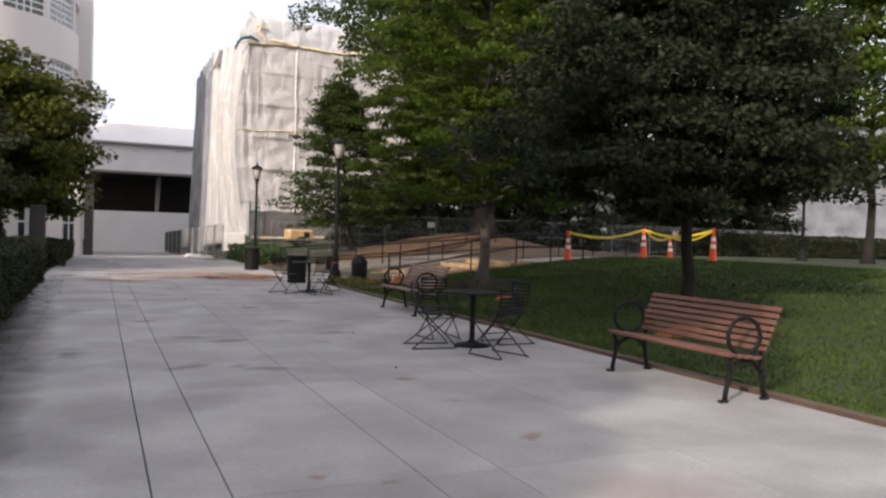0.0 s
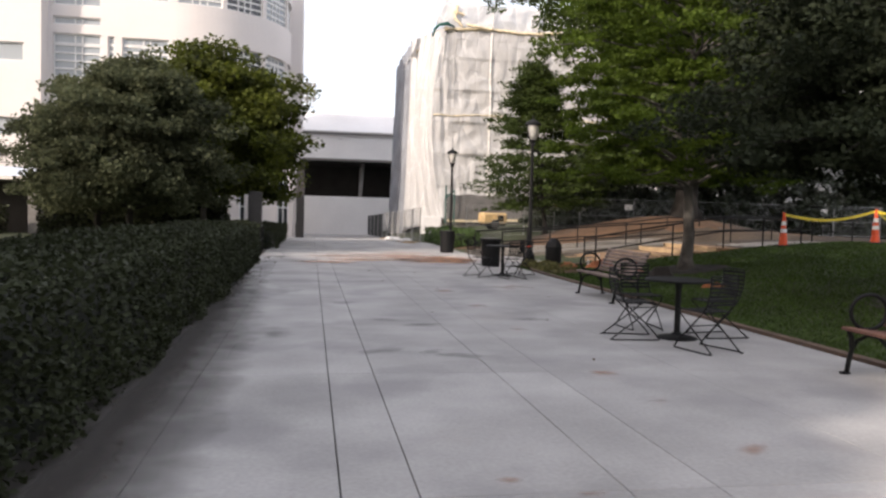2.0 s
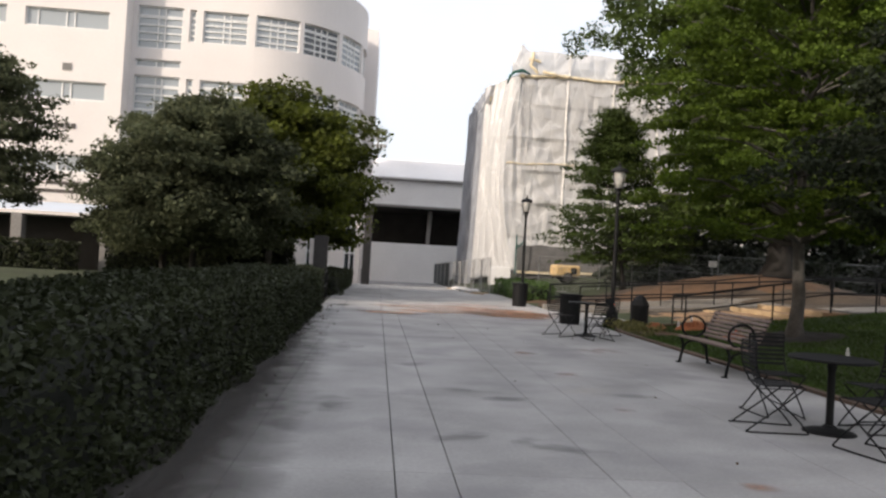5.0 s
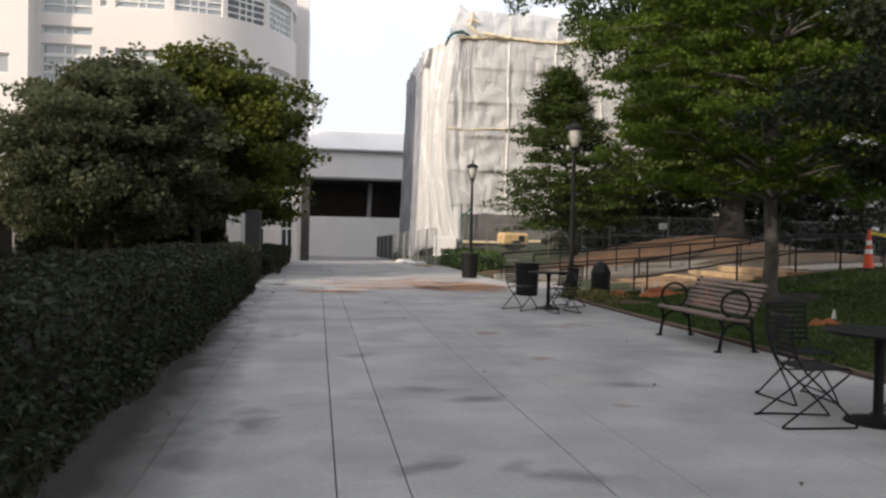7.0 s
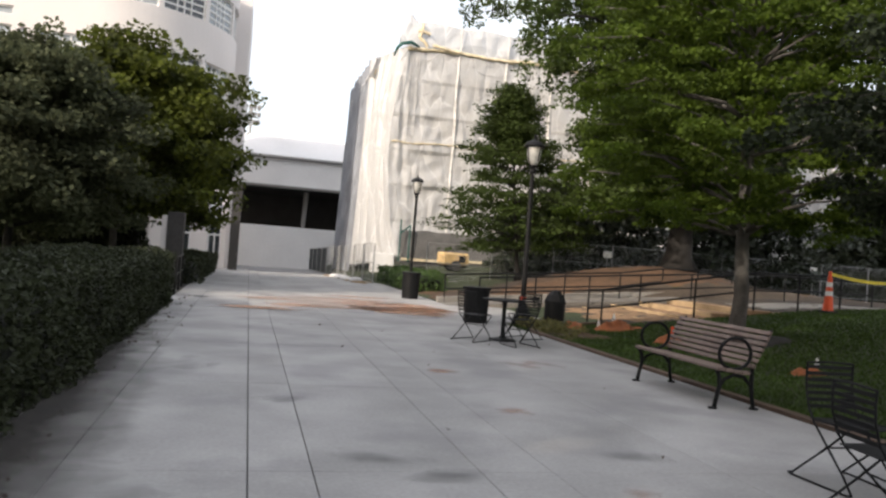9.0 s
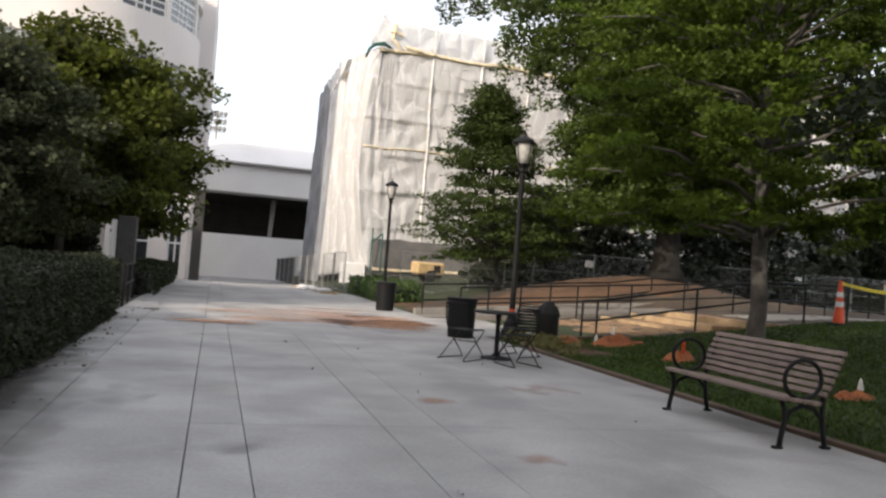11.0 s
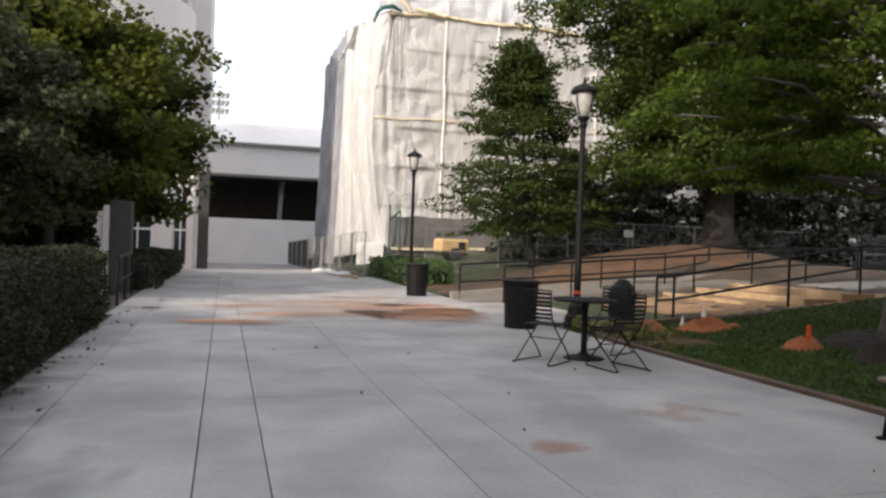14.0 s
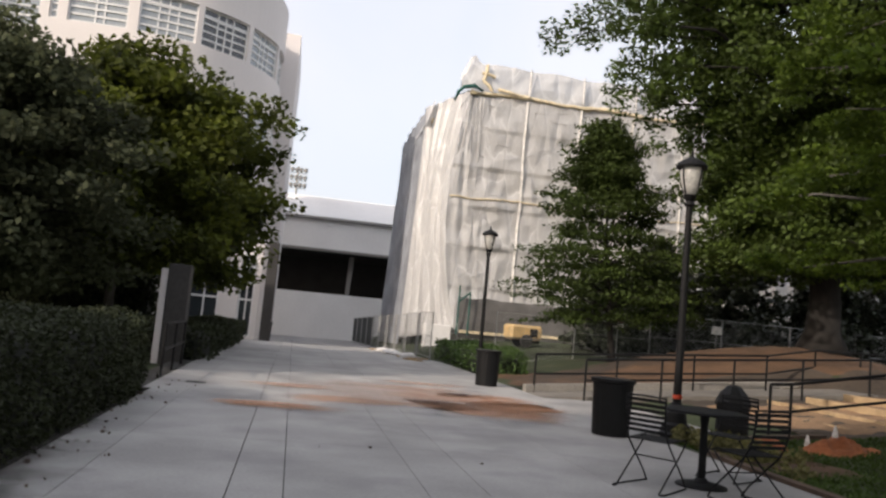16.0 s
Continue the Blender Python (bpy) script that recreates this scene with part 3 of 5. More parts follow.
def tree(x, y, height, first, radius, trunk_r, mat, label, shape="round", count=26000, size=0.17, seed=1, layers=13, lean=(0, 0), lobes=(), flat=0.35, per=7, name="tree", droop=0.06, spray=3, clump=0.06, groups="", bark=BARK):
    """A tapered trunk with limbs in tiers, and single leaves massed in sprays along them."""
    rng = random.Random(seed)
    base = terrain(x, y) - 0.05
    root = empty(name, (x, y, base), label=label, category="tree", group=groups)
    bm = bmesh.new()
    top = Vector((lean[0], lean[1], height * 0.93))
    pts, radii = [], []
    for i in range(11):
        t = i / 10
        pts.append(Vector((lean[0] * t + rng.uniform(-0.06, 0.06) * (i > 0), lean[1] * t + rng.uniform(-0.06, 0.06) * (i > 0), height * 0.93 * t)))
        radii.append(trunk_r * (1.0 - 0.86 * t) * (1.7 if i == 0 else 1.0))
    pts.insert(1, Vector((0, 0, height * 0.035)))
    radii.insert(1, trunk_r * 1.08)
    tube(bm, pts, trunk_r, 12, radii=radii)
    part("trunk", bm, bark, root, smooth=True)
    centres = []
    for k in range(layers):
        t = k / max(1, layers - 1)
        z = first + (height - first) * t
        if shape == "cone":
            rr = radius * (1.0 - 0.95 * t) ** 0.85 * (0.8 if k == 0 else 1.0) * rng.uniform(0.85, 1.2)
        elif shape == "vase":
            rr = radius * (0.5 + 0.5 * smooth01((z - 6.9) / 2.0)) * math.sqrt(max(0.06, 1 - max(0.0, (t - 0.55) / 0.5) ** 2))
        elif shape == "dome":
            rr = radius * math.sqrt(max(0.02, 1 - (t * 0.97) ** 2.2))
        else:
            rr = radius * math.sqrt(max(0.06, 1 - (2 * t - 0.7) ** 2 / 1.75))
        a0 = rng.uniform(0, math.tau)
        for j in range(per):
            a = a0 + math.tau * (j + rng.uniform(-0.35, 0.35)) / per
            reach = rr * rng.uniform(0.66, 1.14)
            for ang, wide, more in lobes:
                reach *= 1 + more * math.exp(-((math.atan2(math.sin(a - ang), math.cos(a - ang))) / wide) ** 2)
            t0 = max(0.12, min(0.9, (z - reach * 0.13) / height))
            s = Vector((lean[0] * t0, lean[1] * t0, height * 0.93 * t0))
            tip_z = z + rng.uniform(-0.3, 0.25) - (droop * reach if t < 0.5 else 0)
            e = Vector((lean[0] * t0 + reach * math.cos(a), lean[1] * t0 + reach * math.sin(a), tip_z))
            bm = bmesh.new()
            line = limb(bm, s, e, trunk_r * 0.26 * (1 - 0.6 * t) + 0.008, 0.008, sag=0.1 * reach, rng=rng)
            part("limb", bm, bark, root, smooth=True)
            d = (e - s).normalized()
            sidew = Vector((-d.y, d.x, 0)).normalized()
            steps = 9
            for i in range(2, steps + 1):
                w = i / steps
                f = w * (len(line) - 1)
                p = line[int(min(f, len(line) - 2))].lerp(line[int(min(f, len(line) - 2)) + 1], f - int(min(f, len(line) - 2)))
                if w * reach < 0.3 * rr and rr > 0.5 * radius:
                    continue
                fan = 0.42 * reach * (1.15 - w) + 0.12 * radius
                for _ in range(spray):
                    q = p + sidew * rng.uniform(-fan, fan) + d * rng.gauss(0, 0.05 * radius) + Vector((0, 0, rng.gauss(0.0, 0.03 * radius)))
                    centres.append(q)
    sp = radius * clump
    leaves("crown", centres, (sp, sp, sp * flat), count, size, mat, root, seed=seed, level=0.8)
    return root


LAWN_TREE = "young oak with a slim grey trunk standing in the lawn"
tree(9.3, 21.6, 9.8, 2.7, 3.75, 0.155, OAK_LEAF, LAWN_TREE, "round", 135000, 0.095, seed=11, layers=13, per=8, clump=0.044, spray=2, flat=0.3, bark=PALE_BARK)
# same kind of oak as above, its shade painted into the leaves
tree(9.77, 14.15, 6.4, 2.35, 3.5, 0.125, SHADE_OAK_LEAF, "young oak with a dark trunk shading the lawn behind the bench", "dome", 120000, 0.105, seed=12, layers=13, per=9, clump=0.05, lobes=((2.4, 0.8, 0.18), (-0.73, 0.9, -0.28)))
tree(16.65, 36.0, 17.5, 3.3, 8.0, 0.5, BIG_OAK_LEAF, "big old oak with a thick trunk on bare red clay", "vase", 290000, 0.175, seed=63, layers=15, per=11, flat=0.7, spray=2, clump=0.04, droop=0.1)
tree(10.9, 38.8, 8.1, 1.7, 3.5, 0.11, SMALL_OAK_LEAF, "small oak with tiered level branches beside the fence", "cone", 46000, 0.12, seed=14, layers=13, per=8, flat=0.25, droop=0.1, lean=(-0.8, 0.0))
tree(25.8, 22.5, 11.5, 3.7, 4.6, 0.17, OAK_LEAF, "oak in full sun on the far lawn", "round", 40000, 0.19, seed=15, layers=12)
tree(-4.7, 37.0, 7.6, 2.65, 4.3, 0.15, SUN_MAPLE_LEAF, "maple with a leaning pale trunk behind the clipped hedge", "round", 78000, 0.2, seed=21, layers=10, per=7, lean=(0.3, 0.0), flat=0.5, droop=0.09, spray=2, clump=0.085, bark=PALE_BARK)
tree(-8.7, 36.5, 6.0, 1.6, 3.1, 0.15, DARK_LEAF, "dark bushy maple beside the white building", "round", 60000, 0.14, seed=22, layers=11, per=9, flat=0.6)
tree(-6.2, 30.8, 6.1, 1.9, 3.3, 0.13, DARK_LEAF, "dense dark maple behind the end of the hedge", "round", 62000, 0.15, seed=26, layers=11, per=9, flat=0.6)
tree(-17.0, 38.5, 9.0, 3.4, 3.3, 0.14, DARK_LEAF, "tall maple before the white wing", "round", 20000, 0.2, seed=27, layers=10, per=8, flat=0.6)
# added out of sight behind the others, to block sun from the wall
tree(-10.8, 45.6, 7.6, 1.8, 3.5, 0.15, DARK_LEAF, "hidden maple added to shade the white ground floor", "round", 22000, 0.28, seed=28, layers=10, per=8, flat=0.6)
# out-of-view trees added to keep the low sun off the walkway
SHADE_ROW_TREE = "unseen maple added to shade the walkway"
for k, (x, y) in enumerate(((-13.2, 21.0), (-9.6, 15.6), (-8.6, 11.4), (-8.4, 7.4), (-8.4, 3.6), (-8.8, -13.0), (-9.0, -18.0))):
    tree(x, y, 6.2 if k == 0 else 9.5 if k == 1 else 12.5, 1.8, 3.6, 0.16, DARK_LEAF, SHADE_ROW_TREE, "round", 40000, 0.3, seed=30 + k, layers=10, per=8, flat=0.6)
# added trees that dim the pale sheeting in place of cast shade
for x, y, h in ((37.5, 45.0, 7.5), (44.5, 45.5, 8.5)):
    tree(x, y, h, 2.2, 3.4, 0.16, SHADE_OAK_LEAF, "added dark tree dimming the sheeting behind the fence", "round", 16000, 0.24, seed=int(x), layers=10, per=8, flat=0.7)
MAG = "dark glossy magnolia in front of the wrapped building"
for k, (x, y, h, r) in enumerate(((13.2, 45.2, 3.6, 1.5), (15.2, 44.6, 4.6, 1.9), (18.6, 44.4, 5.0, 2.3), (22.6, 43.6, 4.4, 2.2), (26.8, 44.0, 5.6, 2.8), (32.0, 44.5, 3.8, 2.0))):
    tree(x, y, h, 0.4, r, 0.14, MAGNOLIA_LEAF, MAG, "dome", 14000, 0.24, seed=50 + k, layers=8, per=8, flat=0.9, clump=0.07)


def hedge(name, x0, x1, y0, y1, h, label, mat=HEDGE_LEAF, per_m=950, size=0.06, seed=5, round_end=0.0):
    root = empty(name, ((x0 + x1) / 2, (y0 + y1) / 2, fall((y0 + y1) / 2) if x0 < 5 else terrain((x0 + x1) / 2, (y0 + y1) / 2)), label=label, category="hedge")
    hx, hy = (x1 - x0) / 2, (y1 - y0) / 2
    # plain box whose colour supplies the shade behind the leaves
    part("core", boxed(-hx + 0.17, -hy + 0.12, -0.15, hx - 0.17, hy - 0.45, h - 0.19, bevel=0.16), HEDGE_CORE, root, "near-black filler standing for shade inside the hedge")
    rng = np.random.default_rng(seed)
    n = int((2 * hy) * (2 * h + 2 * hx) * per_m * 0.5)
    pts = []
    u = rng.uniform(-hy, hy, n)
    girth = 2 * h + 2 * hx
    s = rng.uniform(0, girth, n)
    wob = np.array([0.13 * noise.noise(Vector((a * 0.9, b * 1.4, seed))) + 0.05 * noise.noise(Vector((a * 4, b * 5, seed))) for a, b in zip(u, s)])
    for a, b, w in zip(u, s, wob):
        if noise.noise(Vector((a * 2.3, b * 2.7, seed + 3))) < -0.2 and rng.random() < 0.4:
            continue
        if b < h:
            pts.append((-hx - w, a, b))
        elif b < h + 2 * hx:
            q = (b - h) / hx - 1
            pts.append((b - h - hx, a, h + w - 0.14 * abs(q) ** 5))
        else:
            pts.append((hx + w, a, girth - b))
    # the far end is clipped round
    for i, (px, py, pz) in enumerate(pts):
        over = (py - (hy - 0.7)) / 0.7
        if over > 0:
            k = math.sqrt(max(0.0, 1 - min(1.0, over) ** 2))
            pts[i] = (px * (0.5 + 0.5 * k), py, pz * (0.85 + 0.15 * k))
    m = int(2 * hx * h * per_m)
    for _ in range(m):
        for e in (-1, 1):
            pts.append((rng.uniform(-hx, hx) * (1 if e < 0 else 0.55), e * (hy + rng.normal(0, 0.03)), rng.uniform(0, h) * (1 if e < 0 else 0.86)))
    leaves("foliage", pts, (0.035, 0.035, 0.035), len(pts), size, mat, root, seed=seed)
    return root


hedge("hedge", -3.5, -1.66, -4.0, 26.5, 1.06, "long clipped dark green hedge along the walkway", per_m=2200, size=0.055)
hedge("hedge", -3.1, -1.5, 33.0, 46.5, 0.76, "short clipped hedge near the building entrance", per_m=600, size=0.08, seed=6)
BUSH_LEAF = material("bright_shrub_leaf", (0.06, 0.11, 0.022), 0.5, scale=1, fine=9, bump=0, island=True, translucent=0.3)
# added shrubs that stand in for the deep shade under the maples
hedge("hedge", -12.5, -4.25, 41.0, 43.0, 2.2, "dark shrubs added under the maples to fill in shade", per_m=220, size=0.17, seed=9)
hedge("hedge", 24.0, 60.0, 42.6, 44.2, 1.5, "dark clipped hedge behind the chain-link fence", per_m=260, size=0.16, seed=8)
hedge("hedge", 5.75, 7.2, 36.2, 43.8, 0.7, "low rounded green shrubs along the walkway", BUSH_LEAF, per_m=500, size=0.09, seed=7)


# ---- buildings ----
TOWER_BASE = -0.6


def window_unit(parent, width, height, panes, bars, dark=False, face="pane"):
    """A white-framed window unit; it looks towards -y, its middle at the origin."""
    root = new("window")
    root.parent = parent
    b = bmesh.new()
    t = 0.07
    box(b, -width / 2, -0.04, -height / 2, width / 2, 0.1, -height / 2 + t)
    box(b, -width / 2, -0.04, height / 2 - t, width / 2, 0.1, height / 2)
    box(b, -width / 2, -0.04, -height / 2 + t, -width / 2 + t, 0.1, height / 2 - t)
    box(b, width / 2 - t, -0.04, -height / 2 + t, width / 2, 0.1, height / 2 - t)
    for x in panes:
        box(b, x * width - 0.035, -0.03, -height / 2 + t, x * width + 0.035, 0.09, height / 2 - t)
    for z in bars:
        box(b, -width / 2 + t, -0.034, z * height - 0.045, width / 2 - t, 0.08, z * height + 0.045)
    me = bpy.data.meshes.new("frame")
    b.to_mesh(me)
    b.free()
    me.materials.append(WHITE_FRAME)
    fr = new("frame", me)
    fr.parent = root
    pn = part("pane", boxed(-width / 2 + t, 0.03, -height / 2 + t, width / 2 - t, 0.05, height / 2 - t), PANE_DARK if dark else PANE, root)
    return root


def wall_panel(bm, w0, w1, z0, z1, openings, depth=0.35):
    """A wall in the plane y = 0 from w0 to w1, with thickness and real openings."""
    xs = sorted({w0, w1, *(v for o in openings for v in o[:2])})
    zs = sorted({z0, z1, *(v for o in openings for v in o[2:])})
    return grid_wall(bm, xs, zs, lambda x, z: not any(o[0] < x < o[1] and o[2] < z < o[3] for o in openings), lambda x, z, s: (x, depth * s, z))


def place_part(ob, m):
    ob.matrix_basis = m
    return ob


def white_building():
    house = empty("white_building", (0, 0, 0), label="white stuccoed campus building with a rounded corner drum", category="building")
    cx, cy, R, top = -8.4, 57.65, 6.65, 17.9
    rows = [(13.45, 15.35), (9.35, 11.25), (5.25, 7.15)]
    # drum wall, built as short flat facets with openings
    angles = [13.4, 38.0, 63.0, 87.5, 112.0]
    wide = 2.6
    half = math.degrees(wide / 2 / R)
    holes = [(a - half, a + half) for a in angles]
    cuts = sorted({0.0, 150.0, *(c for h in holes for c in h)})
    fine = []
    for a0, a1 in zip(cuts, cuts[1:]):
        k = max(1, round((a1 - a0) / 3))
        fine += [a0 + (a1 - a0) * i / k for i in range(k)]
    fine.append(150.0)
    zs = sorted({TOWER_BASE, top, *(z for r in rows for z in r)})
    b = grid_wall(bmesh.new(), fine, zs, lambda a, z: not (any(h[0] < a < h[1] for h in holes) and any(r[0] < z < r[1] for r in rows)),
                  lambda a, z, s: (cx + (R - 0.35 * s) * math.sin(radians(a)), cy - (R - 0.35 * s) * math.cos(radians(a)), z))
    part("drum_wall", b, STUCCO, house)
    for i, a in enumerate(angles):
        for j, (z0, z1) in enumerate(rows):
            w = window_unit(house, wide - 0.05, z1 - z0, (-0.17, 0.0, 0.17), (-0.3, -0.1, 0.1, 0.26, 0.3), dark=(i == 1))
            r = R * math.cos(radians(half)) - 0.12
            w.matrix_basis = pose(cx + r * math.sin(radians(a)), cy - r * math.cos(radians(a)), (z0 + z1) / 2, 0, 0, a)
    # flat middle bay
    openings = []
    for k in range(3):
        drop = -4.1 * k
        openings += [(-14.95, -12.35, 12.9 + drop, 15.4 + drop), (-11.98, -11.6, 13.45 + drop, 15.35 + drop), (-11.2, -8.6, 13.45 + drop, 15.35 + drop)]
        if k < 2:
            openings.append((-14.95, -12.35, 11.8 + drop, 12.25 + drop))
    b = wall_panel(bmesh.new(), -15.2, cx, TOWER_BASE, 16.35, openings)
    bay = part("bay_wall", b, STUCCO, house)
    bay.matrix_basis = pose(0, cy - R, 0)
    for x0, x1, z0, z1 in openings:
        tall = z1 - z0 > 1
        w = window_unit(house, x1 - x0 - 0.02, z1 - z0 - 0.02, (-0.05, 0.1) if x1 - x0 > 1 else (), (-0.3, -0.12, 0.06, 0.24, 0.28) if tall else ())
        w.matrix_basis = pose((x0 + x1) / 2, cy - R + 0.15, (z0 + z1) / 2)
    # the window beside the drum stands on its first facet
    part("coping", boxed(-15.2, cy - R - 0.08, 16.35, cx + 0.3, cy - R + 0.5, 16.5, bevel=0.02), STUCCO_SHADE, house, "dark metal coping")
    part("bay_roof", boxed(-15.2, cy - R + 0.36, 15.9, cx, cy + 8, 16.2), STUCCO, house)
    # wing that steps forward
    openings = []
    for k in range(3):
        for z0, z1 in [(13.4, 14.45), (9.35, 10.4), (5.25, 6.25)]:
            x1 = -16.1 - k * 5.6
            openings.append((x1 - 4.6, x1, z0, z1))
    b = wall_panel(bmesh.new(), -36, -15.2, 3.5, 21.0, openings)
    wing = part("wing_wall", b, STUCCO, house)
    wing.matrix_basis = pose(0, cy - R - 1.2, 0)
    for x0, x1, z0, z1 in openings:
        w = window_unit(house, x1 - x0 - 0.02, z1 - z0 - 0.02, (-0.36, -0.02, 0.08), ())
        w.matrix_basis = pose((x0 + x1) / 2, cy - R - 1.05, (z0 + z1) / 2)
    part("wing_side", boxed(-15.55, cy - R - 0.85, 3.0, -15.2, cy + 8, 21.0), STUCCO, house)
    # the recess gets its shade from this wall's dark colour
    part("wing_base", boxed(-36, cy - R + 3.6, TOWER_BASE, -15.2, cy - R + 3.9, 3.0), STONE_AND_SHADE, house, "recessed ground floor wall coloured dark for shade")
    part("wing_soffit", boxed(-36, cy - R - 0.84, 2.8, -15.2, cy - R + 3.6, 3.0), STUCCO, house)
    for k in range(5):
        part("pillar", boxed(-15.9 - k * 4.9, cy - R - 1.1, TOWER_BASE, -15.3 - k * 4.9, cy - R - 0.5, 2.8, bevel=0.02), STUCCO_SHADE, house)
    # lettering: plain bars, and the vent
    for k in range(5):
        part("letter", boxed(-19.05 + k * 0.31, cy - R - 1.25, 7.72, -18.83 + k * 0.31, cy - R - 1.19, 8.0), LETTER, house, "dark raised letter")
    for x0, x1, z in ((-19.0, -17.2, 4.5), (-19.7, -17.0, 4.05), (-20.3, -19.8, 7.75), (-20.4, -19.7, 6.95)):
        part("letter_line", boxed(x0, cy - R - 1.23, z, x1, cy - R - 1.19, z + 0.2), LETTER, house, "small raised lettering")
    part("vent", boxed(-18.5, cy - R - 1.24, 11.0, -18.0, cy - R - 1.19, 11.4), STUCCO_SHADE, house, "grey louvred wall vent")
    # rear block beyond the drum
    part("rear_wall", boxed(-12, cy + R * 0.62, TOWER_BASE, -1.05, cy + 14, 18.3), STUCCO, house)
    part("drum_roof", boxed(cx - 0.2, cy - 3.5, 16.6, cx + 4.5, cy + 4, 16.9), STUCCO, house)
    # pillar beside the hedge gap, and the glazed ground floor under the drum
    part("entrance_pillar", boxed(-2.45, 32.2, -0.1, -1.98, 32.7, 2.12, bevel=0.02), STONE_AND_SHADE, house, "dark stone entrance pillar")
    part("white_pier", boxed(-2.6, 32.25, -0.1, -2.455, 32.6, 2.0, bevel=0.01), STUCCO, house)
    openings = [(-4.5, -3.12, -0.1, 3.7), (-2.25, -1.55, -0.1, 3.7)]
    b = wall_panel(bmesh.new(), -5.2, -1.3, TOWER_BASE, 4.3, openings, 0.3)
    wall = part("ground_floor_wall", b, STUCCO, house)
    wall.matrix_basis = pose(0, 51.2, 0)
    for x0, x1, z0, z1 in openings:
        w = window_unit(house, x1 - x0 - 0.02, z1 - z0 - 0.02, (0.02,), (-0.05, 0.16, 0.36), dark=True)
        w.matrix_basis = pose((x0 + x1) / 2, 51.35, (z0 + z1) / 2)
    part("ground_floor_side", boxed(-1.6, 51.5, TOWER_BASE, -1.3, 58.0, 4.3), STUCCO, house)
    part("ground_floor_roof", boxed(-5.2, 51.5, 4.1, -1.6, 58.0, 4.3), STUCCO, house)
    part("dark_pier", boxed(-1.1, 51.0, TOWER_BASE, -0.62, 51.7, 4.4, bevel=0.02), STONE_AND_SHADE, house, "dark pier at the corner")
    return house


white_building()


def stadium():
    s = empty("stadium_stand", (0, 0, 0), label="pale concrete stadium stand with a dark open concourse", category="stadium")
    y = 77.0
    part("lower_wall", boxed(-14, y, -2, 26, y + 0.5, 2.88), STADIUM, s)
    part("upper_wall", boxed(-14, y, 6.45, 26, y + 0.5, 8.95), STADIUM, s)
    b = bmesh.new()
    v = [b.verts.new(p) for p in ((-14, y - 0.25, 8.95), (26, y - 0.25, 8.95), (26, y - 0.25, 9.05), (-14, y - 0.25, 9.05), (-14, y + 3.2, 11.1), (26, y + 3.2, 11.1), (-14, y + 3.2, 8.9), (26, y + 3.2, 8.9))]
    for f in ((0, 1, 2, 3), (3, 2, 5, 4), (4, 5, 7, 6), (6, 7, 1, 0)):
        b.faces.new([v[i] for i in f])
    part("sloped_parapet", b, STADIUM, s)
    # the grey of this lip paints the shadow under the parapet
    part("lip", boxed(-14, y - 0.3, 8.72, 26, y - 0.02, 8.84), STUCCO_SHADE, s, "thin grey moulding that draws a shadow line")
    # rear wall, slab and floor are coloured as deep shade
    part("back_wall", boxed(-14, y + 9, -2, 26, y + 9.4, 9), SHADE_VOID, s, "concourse rear wall with shade in its colour")
    part("slab", boxed(-14, y + 0.5, 6.2, 26, y + 9, 6.44), SHADE_VOID, s)
    part("concourse_floor", boxed(-14, y + 0.5, 0.6, 26, y + 9, 0.9), SHADE_VOID, s)
    b = bmesh.new()
    box(b, -14, y - 0.12, 6.25, 26, y - 0.01, 6.45)
    part("edge_beam", b, STUCCO_SHADE, s, "grey concrete edge beam")
    for k in range(5):
        x = 4.4 + (k - 2) * 8.5
        part("raking_column", tubed([(x, y + 0.9, 0.7), (x + 0.1, y + 1.4, 3.5), (x + 0.3, y + 2.6, 6.3)], 0.24, 4), STUCCO_SHADE, s)
    for k in range(4):
        part("wall_light", boxed(2.3 + (k - 1) * 7, y - 0.2, 8.3, 2.65 + (k - 1) * 7, y - 0.02, 8.55, bevel=0.03), WHITE_FRAME, s, "small white wall light")
    return s


stadium()

mast = empty("floodlight_mast", (-1.0, 110, -1), label="slim floodlight mast behind the stadium", category="floodlight")
part("pole", tubed([(0, 0, 0), (0, 0, 20)], 0.14), GALV, mast)
for r in range(3):
    part("crossbar", boxed(-0.9, -0.05, 17.2 + r * 0.95, 1.1, 0.05, 17.3 + r * 0.95), GALV, mast)
    for k in range(4):
        part("lamp_head", turned([(0.1, 17.35 + r * 0.95), (0.24, 17.5 + r * 0.95), (0.26, 17.85 + r * 0.95), (0.1, 17.95 + r * 0.95)], 10, (-0.7 + k * 0.55, 0)), GALV, mast)


